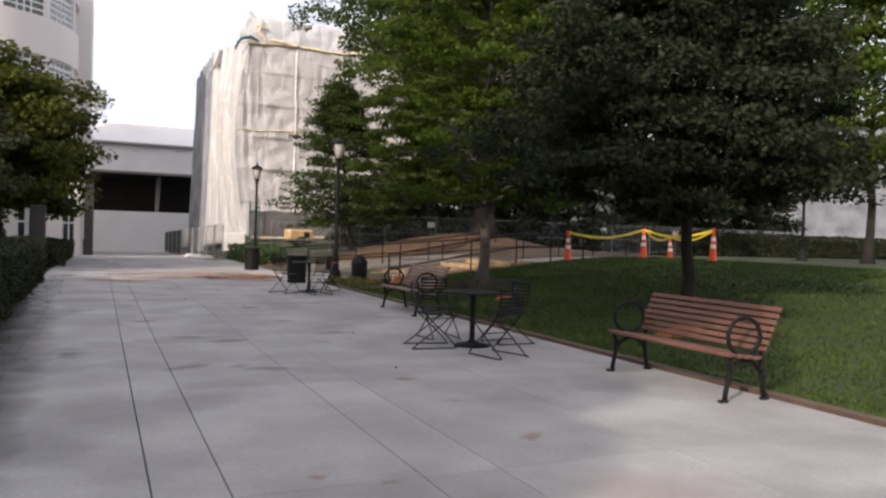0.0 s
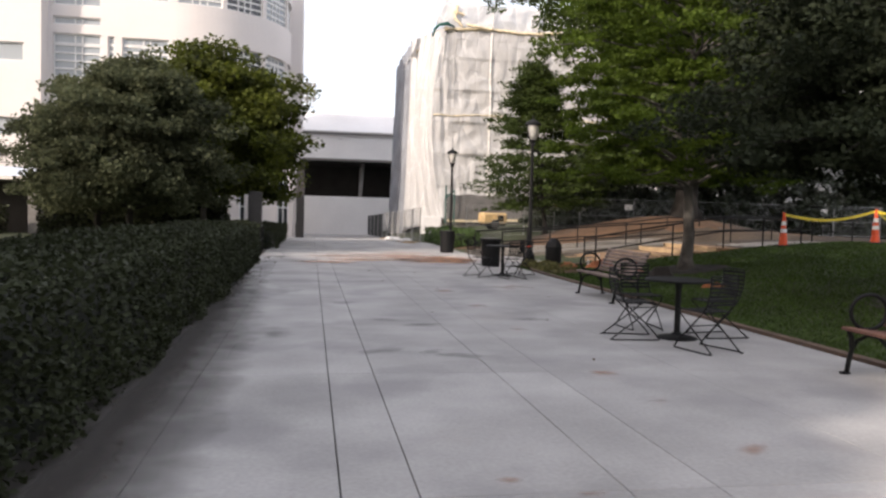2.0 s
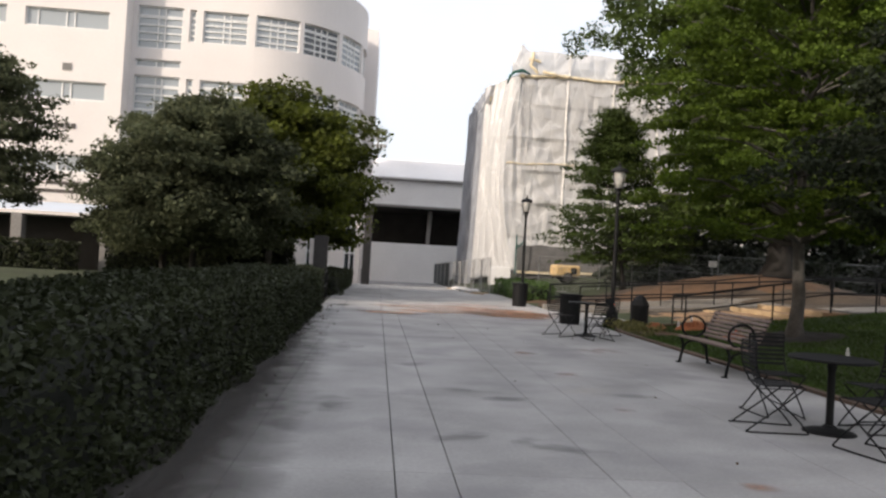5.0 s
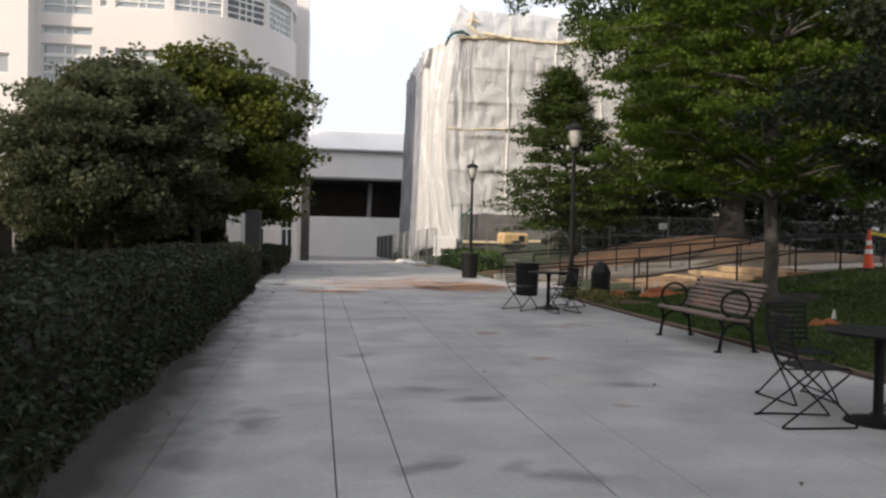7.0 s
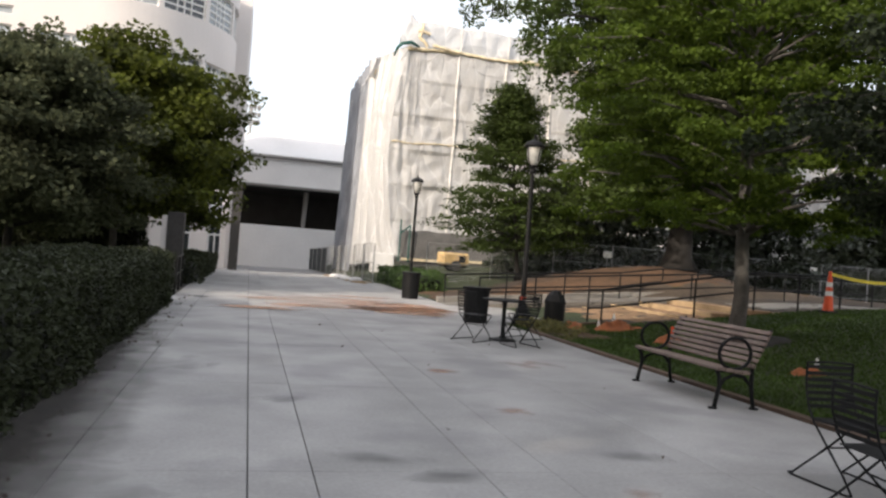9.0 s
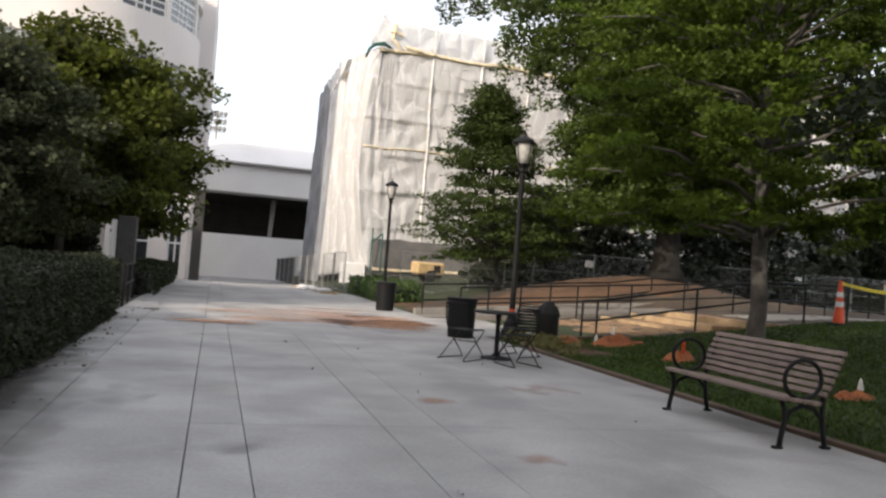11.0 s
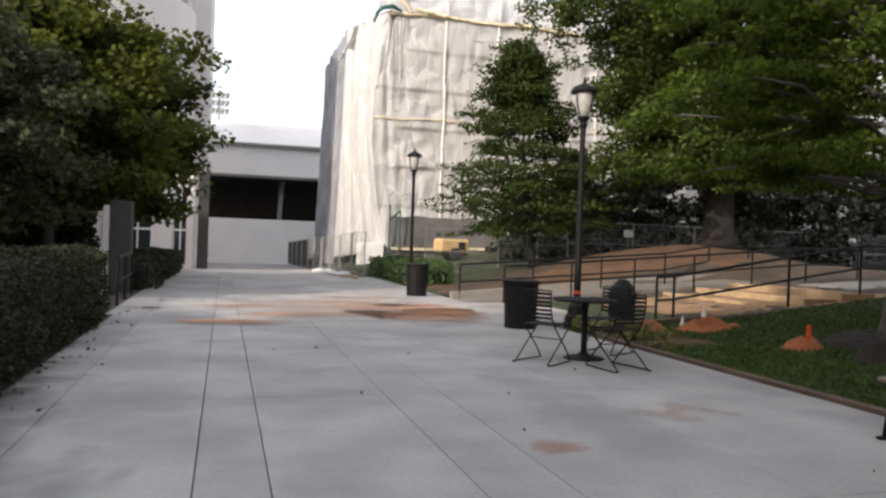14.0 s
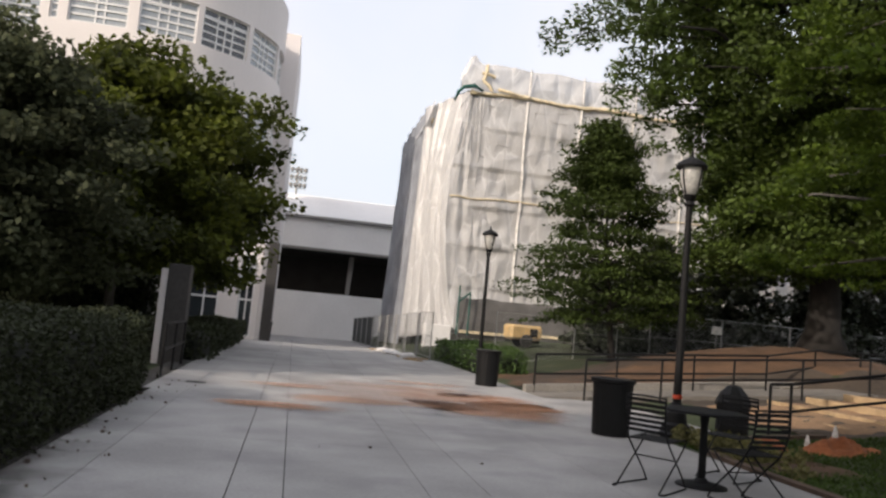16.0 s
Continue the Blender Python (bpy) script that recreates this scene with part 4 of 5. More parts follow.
# ---- wrapped building ----
def wrapped_building():
    w = empty("wrapped_building", (0, 0, 0), label="building under repair wrapped in translucent white sheeting", category="building")
    x0, y0, h, bay, lift0, lift = 8.15, 52.2, 13.45, 2.95, 1.1, 2.05
    part("old_wall", boxed(x0 + 2.0, y0 + 2.0, -1, x0 + 46, y0 + 13, 12.4), BRICK_WALL, w, "old masonry wall behind the sheeting")
    lifts = [lift0 + lift * k for k in range(7)]
    bays = [x0 + bay * k for k in range(16)]
    for x in bays:
        for d in (0.2, 1.4):
            part("standard", tubed([(x + 0.06, y0 + d, 0.3), (x + 0.06, y0 + d, h + (1.3 if d < 1 else 0))], 0.035, 6), SCAFFOLD, w)
    for z in lifts:
        part("ledger", tubed([(x0, y0 + 0.2, z), (bays[-1], y0 + 0.2, z)], 0.03, 6), SCAFFOLD, w)
        part("deck", boxed(x0 + 0.1, y0 + 0.3, z - 0.08, bays[-1], y0 + 1.35, z - 0.02), PLANK, w)
    for k in range(4):
        part("standard", tubed([(6.75, y0 + 4.6 + 2.7 * k, -0.3), (6.85, y0 + 4.6 + 2.7 * k, 12.9)], 0.035, 6), SCAFFOLD, w)
    rng = random.Random(5)

    def edge(z):
        """The front sheet bellies out past the corner at half height."""
        return 7.32 + 0.75 * ((z - 7.5) / 5.9) ** 2

    def face(x, z):
        """Depth of the front sheet: slack between the ledgers, held tight at the standards."""
        f = (z - lift0) / lift % 1
        g = (x - x0) / bay % 1
        hang = (1 - f) ** 1.6 * smooth01(f / 0.1)
        belly = -0.17 * (0.6 + noise.noise(Vector((x * 0.35, z * 0.3, 41)))) * hang * (0.45 + 0.55 * abs(math.sin(math.pi * g)) ** 0.7)
        crumple = 0.07 * noise.noise(Vector((x * 0.8 + z * 0.5, z * 0.5, 2))) + 0.11 * abs(noise.noise(Vector((x * 0.6 - z * 0.7, z * 0.8 + x * 0.4, 7)))) + 0.05 * noise.noise(Vector((x * 2.6, z * 0.9, 31)))
        near = math.exp(-max(0.0, x - 7.2) / 1.1)
        pleat = 0.2 * near * noise.noise(Vector(((x - x0) * 3.2 + (z - 9) * 0.22, z * 0.1, 21)))
        return y0 + belly + crumple + pleat - 0.25 * max(0.0, 1 - (z - 1) / 4) ** 2

    def sheet(name, f, nu, nv, mat, label=""):
        verts = [f(u / nu, v / nv) for v in range(nv + 1) for u in range(nu + 1)]
        faces = [(v * (nu + 1) + u, v * (nu + 1) + u + 1, (v + 1) * (nu + 1) + u + 1, (v + 1) * (nu + 1) + u) for v in range(nv) for u in range(nu)]
        return part_raw(name, verts, faces, mat, w, label, smooth=True)

    def front(u, v):
        z = 0.95 + v * (h - 0.95)
        x = edge(z) + u * (40.0 - edge(z))
        return (x, face(x, z), z)

    sheet("front_sheet", front, 300, 150, SHEET, "wrinkled white sheeting with seams")

    def rest(u, v):
        z = 0.95 + v * (h - 0.95)
        x = 40.0 + u * 30
        return (x, face(x, z), z)

    # white sheeting goes on here; its tree shade is painted as grey
    sheet("far_sheet", rest, 90, 60, NET_AND_SHADE, "far sheeting greyed to stand for tree shade")

    def upper(u, v):
        x = 7.45 + u * 60
        peak = 0.45 * math.exp(-((x - 8.05) / 0.35) ** 2) - 0.9 * math.exp(-((x - 7.4) / 0.3) ** 2)
        z = h + v * (1.5 + peak + 0.06 * math.sin(x * 2.1))
        slack = noise.noise(Vector((x * 1.4, z * 1.1, 12))) * 0.16 + 0.12 * abs(noise.noise(Vector((x * 1.1 - z, z * 1.5 + x * 0.6, 17))))
        return (x, y0 + 0.02 + 0.12 * v + slack - 0.12 * math.sin(math.pi * v), z)

    sheet("upper_sheet", upper, 260, 14, SHEET, "loose upper strip of sheeting")

    def drape(u, v):
        """The sheeting swings back round the corner to the flank in deep folds."""
        zb = 0.95 - 0.5 * u
        z = zb + v * (h - zb - 0.1 * u)
        xa, ya, xb, yb = edge(z), face(edge(z), z), 6.42 - 0.32 * (1 - v) ** 1.5, 56.4
        n = 0.34 * noise.noise(Vector((u * 7 + (1 - v) * 0.9, z * 0.08, 3))) + 0.13 * noise.noise(Vector((u * 17, z * 0.2, 9)))
        n *= min(1.0, u * 8, (1 - u) * 8) * (0.5 + 0.5 * math.sin(math.pi * v))
        return (xa + (xb - xa) * u + n, ya + (yb - ya) * u + n * 0.4, z)

    sheet("corner_sheet", drape, 90, 70, SHEET, "draped white sheeting round the corner")

    def flank(u, v):
        y = 56.4 + u * 9.0
        zb, zt = 0.45 + fall(y) * 1.5, h - 0.1 - 0.5 * u + 0.12 * noise.noise(Vector((y * 1.3, 0, 4)))
        z = zb + v * (zt - zb)
        n = 0.2 * noise.noise(Vector((y * 1.1, z * 0.12, 13))) + 0.08 * noise.noise(Vector((y * 3.0, z * 0.4, 19)))
        return (6.42 - 0.1 * u - 0.32 * (1 - v) ** 1.5 + n * min(1.0, u * 10), y, z)

    sheet("flank_net", flank, 60, 50, NET_AND_SHADE, "blue-grey netting on the shaded flank")

    def roll(u, v):
        y = 55.0 + u * 10.4
        return (6.7 + 0.12 * noise.noise(Vector((y * 2, v, 8))) - 0.35 * v, y, h - 1.2 * v - 0.5 * u + 0.3 * (1 - v) * noise.noise(Vector((y * 1.6, 3, 8))))

    sheet("top_overlap", roll, 50, 8, SHEET, "loose sheeting folded over the top edge")
    tops = bmesh.new()
    tops.faces.new([tops.verts.new(p) for p in ((7.9, y0 + 0.1, h - 0.02), (x0 + 60, y0 + 0.1, h - 0.02), (x0 + 60, y0 + 13, h - 0.5), (6.5, y0 + 13, h - 0.6), (6.6, 56.4, h - 0.1))])
    part("top_sheet", tops, SHEET, w)
    back = bmesh.new()
    back.faces.new([back.verts.new(p) for p in ((6.3, 65.4, -0.5), (6.4, 65.4, h - 0.6), (x0 + 60, 65.3, h - 0.5), (x0 + 60, 65.3, -0.5))])
    part("back_sheet", back, SHEET, w)
    # taped seams
    for k in range(1, 17):
        x = x0 + bay * k
        part("seam_tape", tubed([(x + 0.03 * math.sin(z), face(x, z) - 0.04, z) for z in np.arange(2.7, h, 0.25)], 0.06, 6), WHITE_BAND, w)
        part("seam_tape", tubed([(x, y0 - 0.2, z) for z in (h, h + 0.7, h + 1.45)], 0.05, 6), WHITE_BAND, w)
    # yellowed foam and tape strips that hold the sheet
    for z, r, xa in ((7.85, 0.05, 7.4), (h - 0.1, 0.13, 8.0)):
        xs = np.arange(xa, 48, 0.4)
        b = tubed([(x, face(x, z) - 0.06, z + 0.06 * math.sin(x * 1.3) + 0.05 * noise.noise(Vector((x * 2, z, 1)))) for x in xs], r, 8, radii=[r * (0.6 + 0.8 * abs(noise.noise(Vector((x * 1.7, z, 5))))) for x in xs])
        part("foam_strip", b, FOAM, w, "yellowed foam and tape strip", smooth=True)
    for xa, za, xb, zb in ((8.75, h + 1.35, 8.6, h + 0.5), (8.6, h + 0.5, 9.1, h), (9.4, h + 0.15, 10.6, h - 0.05), (8.5, h + 0.9, 9.2, h + 0.75)):
        part("tape_strip", tubed([(xa, y0 - 0.16, za), ((xa + xb) / 2 + 0.05, y0 - 0.22, (za + zb) / 2), (xb, y0 - 0.2, zb)], 0.09, 6), FOAM, w, "yellowed tape strip")
    part("tape_strip", tubed([(6.75, 55.6, 12.6), (6.62, 56.2, 11.6), (6.6, 56.3, 10.9)], 0.08, 6), FOAM, w, "yellowed tape strip")
    # slack folds that run slantwise across the bays
    for k in range(8):
        for z in lifts[:-1]:
            for _ in range(4):
                xa, za = x0 + bay * k + rng.uniform(-0.2, 1.5), z + rng.uniform(0.25, 1.6)
                wide, rise = rng.uniform(0.6, 1.4), rng.uniform(-0.5, 0.6)
                pts = [(xa + wide * t, za + rise * t - 0.06 * math.sin(math.pi * t)) for t in (0, 0.2, 0.4, 0.6, 0.8, 1)]
                part("fold", tubed([(x, face(x, zz) - 0.005, zz) for x, zz in pts], 0.02, 5, radii=[0.004, 0.02, 0.028, 0.026, 0.016, 0.004]), SHEET, w, smooth=True)
    # pleats that fan out from the corner knot
    for k in range(13):
        xa, zb = 8.35 + rng.uniform(-0.35, 0.5), h - rng.uniform(3.0, 9.0)
        xb = max(edge(zb) + 0.05, xa + rng.uniform(-1.0, 0.35))
        pts = [(xa + (xb - xa) * t, h - 0.1 + (zb - h) * t) for t in np.linspace(0, 1, 14)]
        r = rng.uniform(0.025, 0.05)
        part("fold", tubed([(x, face(x, z) - 0.01, z) for x, z in pts], r, 5, radii=[r * (1 - 0.8 * i / 13) for i in range(14)]), SHEET, w, smooth=True)
    part("netting", tubed([(7.25, y0 + 0.2, h - 0.65), (7.35, y0 - 0.15, h - 0.25), (7.6, y0 - 0.3, h - 0.02), (8.1, y0 - 0.34, h + 0.1), (8.6, y0 - 0.3, h - 0.1)], 0.1, 8, radii=[0.05, 0.09, 0.1, 0.12, 0.05]), TEAL, w, "rolled green netting at the corner", smooth=True)
    verts, faces = [], []
    for i in range(61):
        x = x0 + 0.15 + i * 0.72
        for k in range(5):
            z = 0.75 + k * 0.5
            verts.append((x, y0 - 0.72 - 0.1 * noise.noise(Vector((x * 2, z, 5))) + 0.04 * k, z + (0.14 * noise.noise(Vector((x * 1.3, 0, 3))) if k == 4 else 0)))
    for i in range(60):
        for k in range(4):
            faces.append((i * 5 + k, i * 5 + 5 + k, i * 5 + 6 + k, i * 5 + 1 + k))
    part_raw("debris_net", verts, faces, DEBRIS_NET, w, "grey debris netting along the foot", smooth=True)
    for k in range(13):
        part("net_batten", boxed(x0 + 0.2 + k * bay, y0 - 0.86, 1.0 + 0.1 * (k % 2), x0 + 0.1 + (k + 1) * bay, y0 - 0.8, 1.14 + 0.1 * (k % 2)), FOAM, w, "pale timber along the netting's foot")
    for dx in (0.0, 0.55):
        part("teal_post", tubed([(x0 + 0.05 + dx, y0 - 0.9, 0.9), (x0 + 0.05 + dx, y0 - 0.9, 3.3 - 0.5 * dx)], 0.04, 6), TEAL, w)
    part("teal_rail", tubed([(x0 + 0.05, y0 - 0.9, 2.5), (x0 + 0.6, y0 - 0.9, 3.0)], 0.05, 6), TEAL, w)
    part("plinth", boxed(x0 - 0.3, y0 + 0.15, 0.2, x0 + 60, y0 + 1.0, 1.0), STADIUM, w)
    part("white_block", boxed(6.75, y0 - 0.6, -0.2, 8.0, y0 + 0.3, 1.3, bevel=0.03), STADIUM, w, "white painted block at the corner")
    return w


wrapped_building()


# wooded background beyond the lawn
def far_woods():
    rng = random.Random(77)
    cs = []
    for k in range(420):
        x = rng.uniform(72, 130)
        y = 58 + rng.uniform(-4, 10) - 0.35 * max(0, x - 60)
        cs.append((x, y, rng.uniform(0.5, 10.5 + 2.5 * math.sin(x * 0.35))))
    w = leaves("far_woods", cs, (1.3, 1.3, 0.9), 52000, 0.5, BIG_OAK_LEAF, seed=78)
    return tagged(w, "leafy woods behind the campus lawn", "woods", kind="stuff")


far_woods()


# ---- street furniture ----
def lamp_post(x, y, label, height=4.35, band=False):
    p = empty("street_lamp", (x, y, terrain(x, y) - 0.01), label=label, category="lamp")
    part("base", turned([(0.26, 0), (0.26, 0.06), (0.22, 0.1), (0.21, 0.2), (0.17, 0.24), (0.15, 0.38), (0.11, 0.44), (0.1, 0.5), (0.075, 0.54)], 16), BLACK_METAL, p, "fluted cast base")
    part("shaft", turned([(0.066, 0.5), (0.06, 1.5), (0.055, 2.5), (0.05, height - 0.82)], 14), BLACK_METAL, p)
    part("collar", turned([(0.05, height - 0.84), (0.085, height - 0.8), (0.06, height - 0.74), (0.1, height - 0.68), (0.11, height - 0.64)], 14), BLACK_METAL, p)
    lens = part("lens", turned([(0.09, height - 0.64), (0.13, height - 0.52), (0.165, height - 0.38), (0.17, height - 0.27), (0.15, height - 0.2)], 18), LENS, p, "frosted acorn lens", smooth=True)
    for k in range(4):
        a = k * math.tau / 4 + 0.4
        c, s = math.cos(a), math.sin(a)
        part("cage_rib", tubed([(c * r, s * r, height + z) for r, z in ((0.1, -0.66), (0.15, -0.52), (0.19, -0.36), (0.2, -0.22))], 0.012, 6), BLACK_METAL, lens)
    part("cap", turned([(0.24, height - 0.21), (0.25, height - 0.18), (0.2, height - 0.11), (0.1, height - 0.06), (0.03, height - 0.02), (0.025, height + 0.05), (0.004, height + 0.1)], 18), BLACK_METAL, p)
    if band:
        part("tape_band", turned([(0.071, 0.6), (0.071, 0.66)], 14), ORANGE_BAND, p, "orange tape band")
    return p


lamp_post(6.31, 25.62, "tall black lamp post with an orange tape band", 4.45, band=True)
lamp_post(6.02, 37.35, "black lamp post with frosted lens beside the shrubs", 4.4)
lamp_post(25.9, 25.5, "black lamp post at the far edge of the lawn", 4.4)


def bench(x, y, turn, slat, label):
    """A park bench; it faces -x, its length along y, middle of the front feet line at the origin."""
    b = empty("park_bench", (x, y, 0.0), turn, label=label, category="bench", group="benches along the walkway")
    L = 0.93
    for i in range(4):
        bb = boxed(-0.03 + i * 0.105, -L, 0.43 - 0.012 * i, 0.065 + i * 0.105, L, 0.465 - 0.012 * i, bevel=0.008)
        part("seat_slat", bb, slat, b)
    for i in range(7):
        z = 0.49 + i * 0.062
        xx = 0.43 + i * 0.03
        bb = boxed(-0.016, -L, -0.024, 0.016, L, 0.024, bevel=0.006)
        o = part("back_slat", bb, slat, b)
        o.matrix_basis = pose(xx, 0, z, 0, 25, 0)
    for s in (-0.86, 0.86):
        m = bmesh.new()
        front = [(0.0, s, 0.0), (0.02, s, 0.12), (0.05, s, 0.25), (0.04, s, 0.36), (0.0, s, 0.43)]
        back = [(0.5, s, 0.0), (0.47, s, 0.14), (0.45, s, 0.3), (0.45, s, 0.45), (0.54, s, 0.68), (0.625, s, 0.87), (0.665, s, 0.885)]
        arch = [(0.05, s, 0.24), (0.1, s, 0.33), (0.22, s, 0.38), (0.35, s, 0.36), (0.45, s, 0.26)]
        tube(m, front, 0.024, 8)
        tube(m, back, 0.024, 8)
        tube(m, arch, 0.02, 8)
        tube(m, [(0.0, s, 0.43), (0.2, s, 0.42), (0.45, s, 0.41)], 0.02, 8)
        tube(m, [(0.22 + 0.2 * math.cos(a), s, 0.615 + 0.175 * math.sin(a)) for a in (k * math.tau / 20 for k in range(20))], 0.02, 8, closed=True)
        box(m, -0.06, s - 0.03, 0.0, 0.03, s + 0.03, 0.025, bevel=0.006)
        box(m, 0.46, s - 0.03, 0.0, 0.55, s + 0.03, 0.025, bevel=0.006)
        part("end_frame", m, BLACK_METAL, b, "black cast-iron end with a ring armrest", smooth=True)
    return b


bench(5.06, 9.2, 0, SLAT, "park bench with red-brown slats and black ring armrests")
bench(4.98, 16.7, 0, SLAT_GREY, "park bench with weathered grey-brown slats")


def cafe_table(x, y, label):
    t = empty("cafe_table", (x, y, 0.0), label=label, category="table")
    part("tabletop", turned([(0.4, 0.715), (0.41, 0.722), (0.41, 0.738), (0.4, 0.745)], 32), BLACK_METAL, t)
    part("pedestal", turned([(0.045, 0.03), (0.038, 0.1), (0.036, 0.6), (0.05, 0.69), (0.12, 0.715)], 16), BLACK_METAL, t)
    part("foot", turned([(0.25, 0.0), (0.25, 0.015), (0.2, 0.03), (0.08, 0.05), (0.05, 0.08)], 28), BLACK_METAL, t)
    return t


cafe_table(4.35, 12.22, "round black metal cafe table beside the lawn edging")
cafe_table(4.47, 21.6, "round black metal cafe table near the litter bin")


def chair(x, y, turn, label):
    """A folding wire chair that faces +x."""
    c = empty("folding_chair", (x, y, 0.0), turn, label=label, category="chair", group="chairs at the cafe tables")
    for s in (-0.2, 0.2):
        part("back_leg", tubed([(0.29, s, 0.012), (0.2, s, 0.12), (0.02, s, 0.29), (-0.13, s, 0.43), (-0.2, s, 0.53), (-0.24, s, 0.66), (-0.25, s, 0.78), (-0.245, s, 0.86)], 0.0085, 8), BLACK_METAL, c, "curved rod of the side frame")
        part("front_leg", tubed([(-0.31, s * 1.08, 0.012), (-0.2, s * 1.08, 0.1), (0.02, s * 1.08, 0.27), (0.19, s * 1.08, 0.41), (0.235, s * 1.05, 0.45), (0.2, s, 0.465), (-0.15, s, 0.45)], 0.0085, 8), BLACK_METAL, c)
        part("floor_rail", tubed([(-0.31, s * 1.08, 0.012), (-0.325, s * 1.2, 0.01), (-0.28, s * 1.3, 0.01), (0.0, s * 1.22, 0.01), (0.26, s * 1.1, 0.01), (0.29, s, 0.012)], 0.0085, 8), BLACK_METAL, c)
    for i in range(9):
        xx = -0.16 + i * 0.045
        part("seat_slat", boxed(xx - 0.018, -0.2, 0.45, xx + 0.018, 0.2, 0.46, bevel=0.003), BLACK_METAL, c)
    for i in range(7):
        z = 0.54 + i * 0.048
        xx = -0.206 - 0.046 * math.sin(min(1.0, (z - 0.54) / 0.24) * 1.57)
        part("back_slat", boxed(xx - 0.004, -0.2, z - 0.014, xx + 0.004, 0.2, z + 0.014, bevel=0.002), BLACK_METAL, c)
    part("top_rail", tubed([(-0.245, -0.2, 0.86), (-0.25, 0, 0.868), (-0.245, 0.2, 0.86)], 0.0085, 8), BLACK_METAL, c)
    part("stretcher", tubed([(0.01, -0.21, 0.28), (0.01, 0.21, 0.28)], 0.007, 8), BLACK_METAL, c)
    return c


WIRE = "black folding wire chair with slatted seat and back"
for x, y, turn in ((3.78, 12.29, -7), (4.29, 11.4, 106), (4.25, 13.1, 268), (4.97, 12.4, 188), (3.85, 21.4, 38), (4.52, 20.88, 101), (5.05, 22.1, 215)):
    chair(x, y, turn, WIRE)


def litter_bin(x, y, label, h=0.82, r=0.27):
    c = empty("litter_bin", (x, y, terrain(x, y) if x > 5.7 else 0.0), label=label, category="bin")
    part("body", turned([(r * 0.88, 0.0), (r * 0.9, 0.03), (r * 0.97, h * 0.8), (r, h * 0.93)], 20), BLACK_PLASTIC, c)
    part("rim", turned([(r * 1.0, h * 0.92), (r * 1.1, h * 0.94), (r * 1.1, h * 0.985), (r * 0.85, h), (r * 0.6, h * 0.99)], 20), BLACK_PLASTIC, c, "rolled rim")
    return c


litter_bin(4.97, 25.0, "round black litter bin beside the lamp post", 0.81, 0.295)
litter_bin(4.98, 32.3, "black litter bin at the edge of the clay", 0.85, 0.29)
litter_bin(-1.0, 58.0, "small black litter bin by the building corner", 0.9, 0.28).location.z = fall(58)

bollard = empty("bollard_bin", (6.85, 24.95, 0.03), label="black domed bollard bin in the lawn corner", category="bollard")
part("body", turned([(0.235, 0), (0.245, 0.03), (0.235, 0.1), (0.235, 0.52)], 18), BLACK_PLASTIC, bollard)
part("dome", turned([(0.262, 0.52), (0.262, 0.57), (0.2, 0.7), (0.1, 0.81), (0.04, 0.83)], 8), BLACK_PLASTIC, bollard)


def handrail(name, line, label, h=0.9, mid=0.45, post_every=1.9):
    """A pipe rail on posts along (x, y, ground) points."""
    r = empty(name, line[0], label=label, category="railing")
    o = Vector(line[0])
    pts = [Vector(p) - o for p in line]
    part("top_rail", tubed([p + Vector((0, 0, h)) for p in pts], 0.028, 8), BLACK_METAL, r)
    if mid:
        part("mid_rail", tubed([p + Vector((0, 0, mid)) for p in pts], 0.024, 8), BLACK_METAL, r)
    for a, b in zip(pts, pts[1:]):
        n = max(1, round((b - a).length / post_every))
        for i in range(n):
            p = a.lerp(b, i / n)
            part("post", tubed([p + Vector((0, 0, -0.08)), p + Vector((0, 0, h))], 0.026, 8), BLACK_METAL, r)
    p = pts[-1]
    part("post", tubed([p + Vector((0, 0, -0.08)), p + Vector((0, 0, h))], 0.026, 8), BLACK_METAL, r)
    return r


handrail("handrail", [(8.2, 26.05, -0.03), (8.55, 26.0, 0.0), (10.95, 25.7, 0.44), (12.6, 25.6, 0.72), (15.5, 25.9, 0.8)], "black pipe handrail beside the steps")
handrail("handrail", [(5.9, 31.5, -0.03), (12.1, 32.0, 0.42), (14.5, 33.4, 0.68), (17.5, 33.6, 0.75)], "black pipe handrail along the ramp")
handrail("handrail", [(6.65, 30.3, -0.02), (12.1, 30.6, 0.4), (16.0, 31.0, 0.7), (21.0, 30.6, 0.75)], "black pipe handrail on the near side of the ramp")
handrail("handrail", [(-1.8, 28.6, 0.0), (-1.9, 31.8, 0.0)], "short black handrail at the gap in the hedge", post_every=1.4)

ramp = empty("ramp", (0, 0, 0), label="concrete ramp with a low kerb", category="ramp", kind="structure")
b = bmesh.new()
v = [b.verts.new(p) for p in ((5.7, 30.35, 0.0), (14.4, 30.9, 0.62), (14.4, 32.6, 0.62), (5.7, 31.4, 0.0), (5.7, 30.35, -0.3), (14.4, 30.9, 0.3), (14.4, 32.6, 0.3), (5.7, 31.4, -0.3))]
for f in ((0, 1, 2, 3), (4, 7, 6, 5), (0, 4, 5, 1), (1, 5, 6, 2), (2, 6, 7, 3), (3, 7, 4, 0)):
    b.faces.new([v[i] for i in f])
part("slope", b, RAMP_CONCRETE, ramp)
b = bmesh.new()
v = [b.verts.new(p) for p in ((5.7, 31.45, 0.16), (14.4, 32.65, 0.78), (14.4, 32.9, 0.78), (5.7, 31.7, 0.16), (5.7, 31.45, -0.3), (14.4, 32.65, 0.3), (14.4, 32.9, 0.3), (5.7, 31.7, -0.3))]
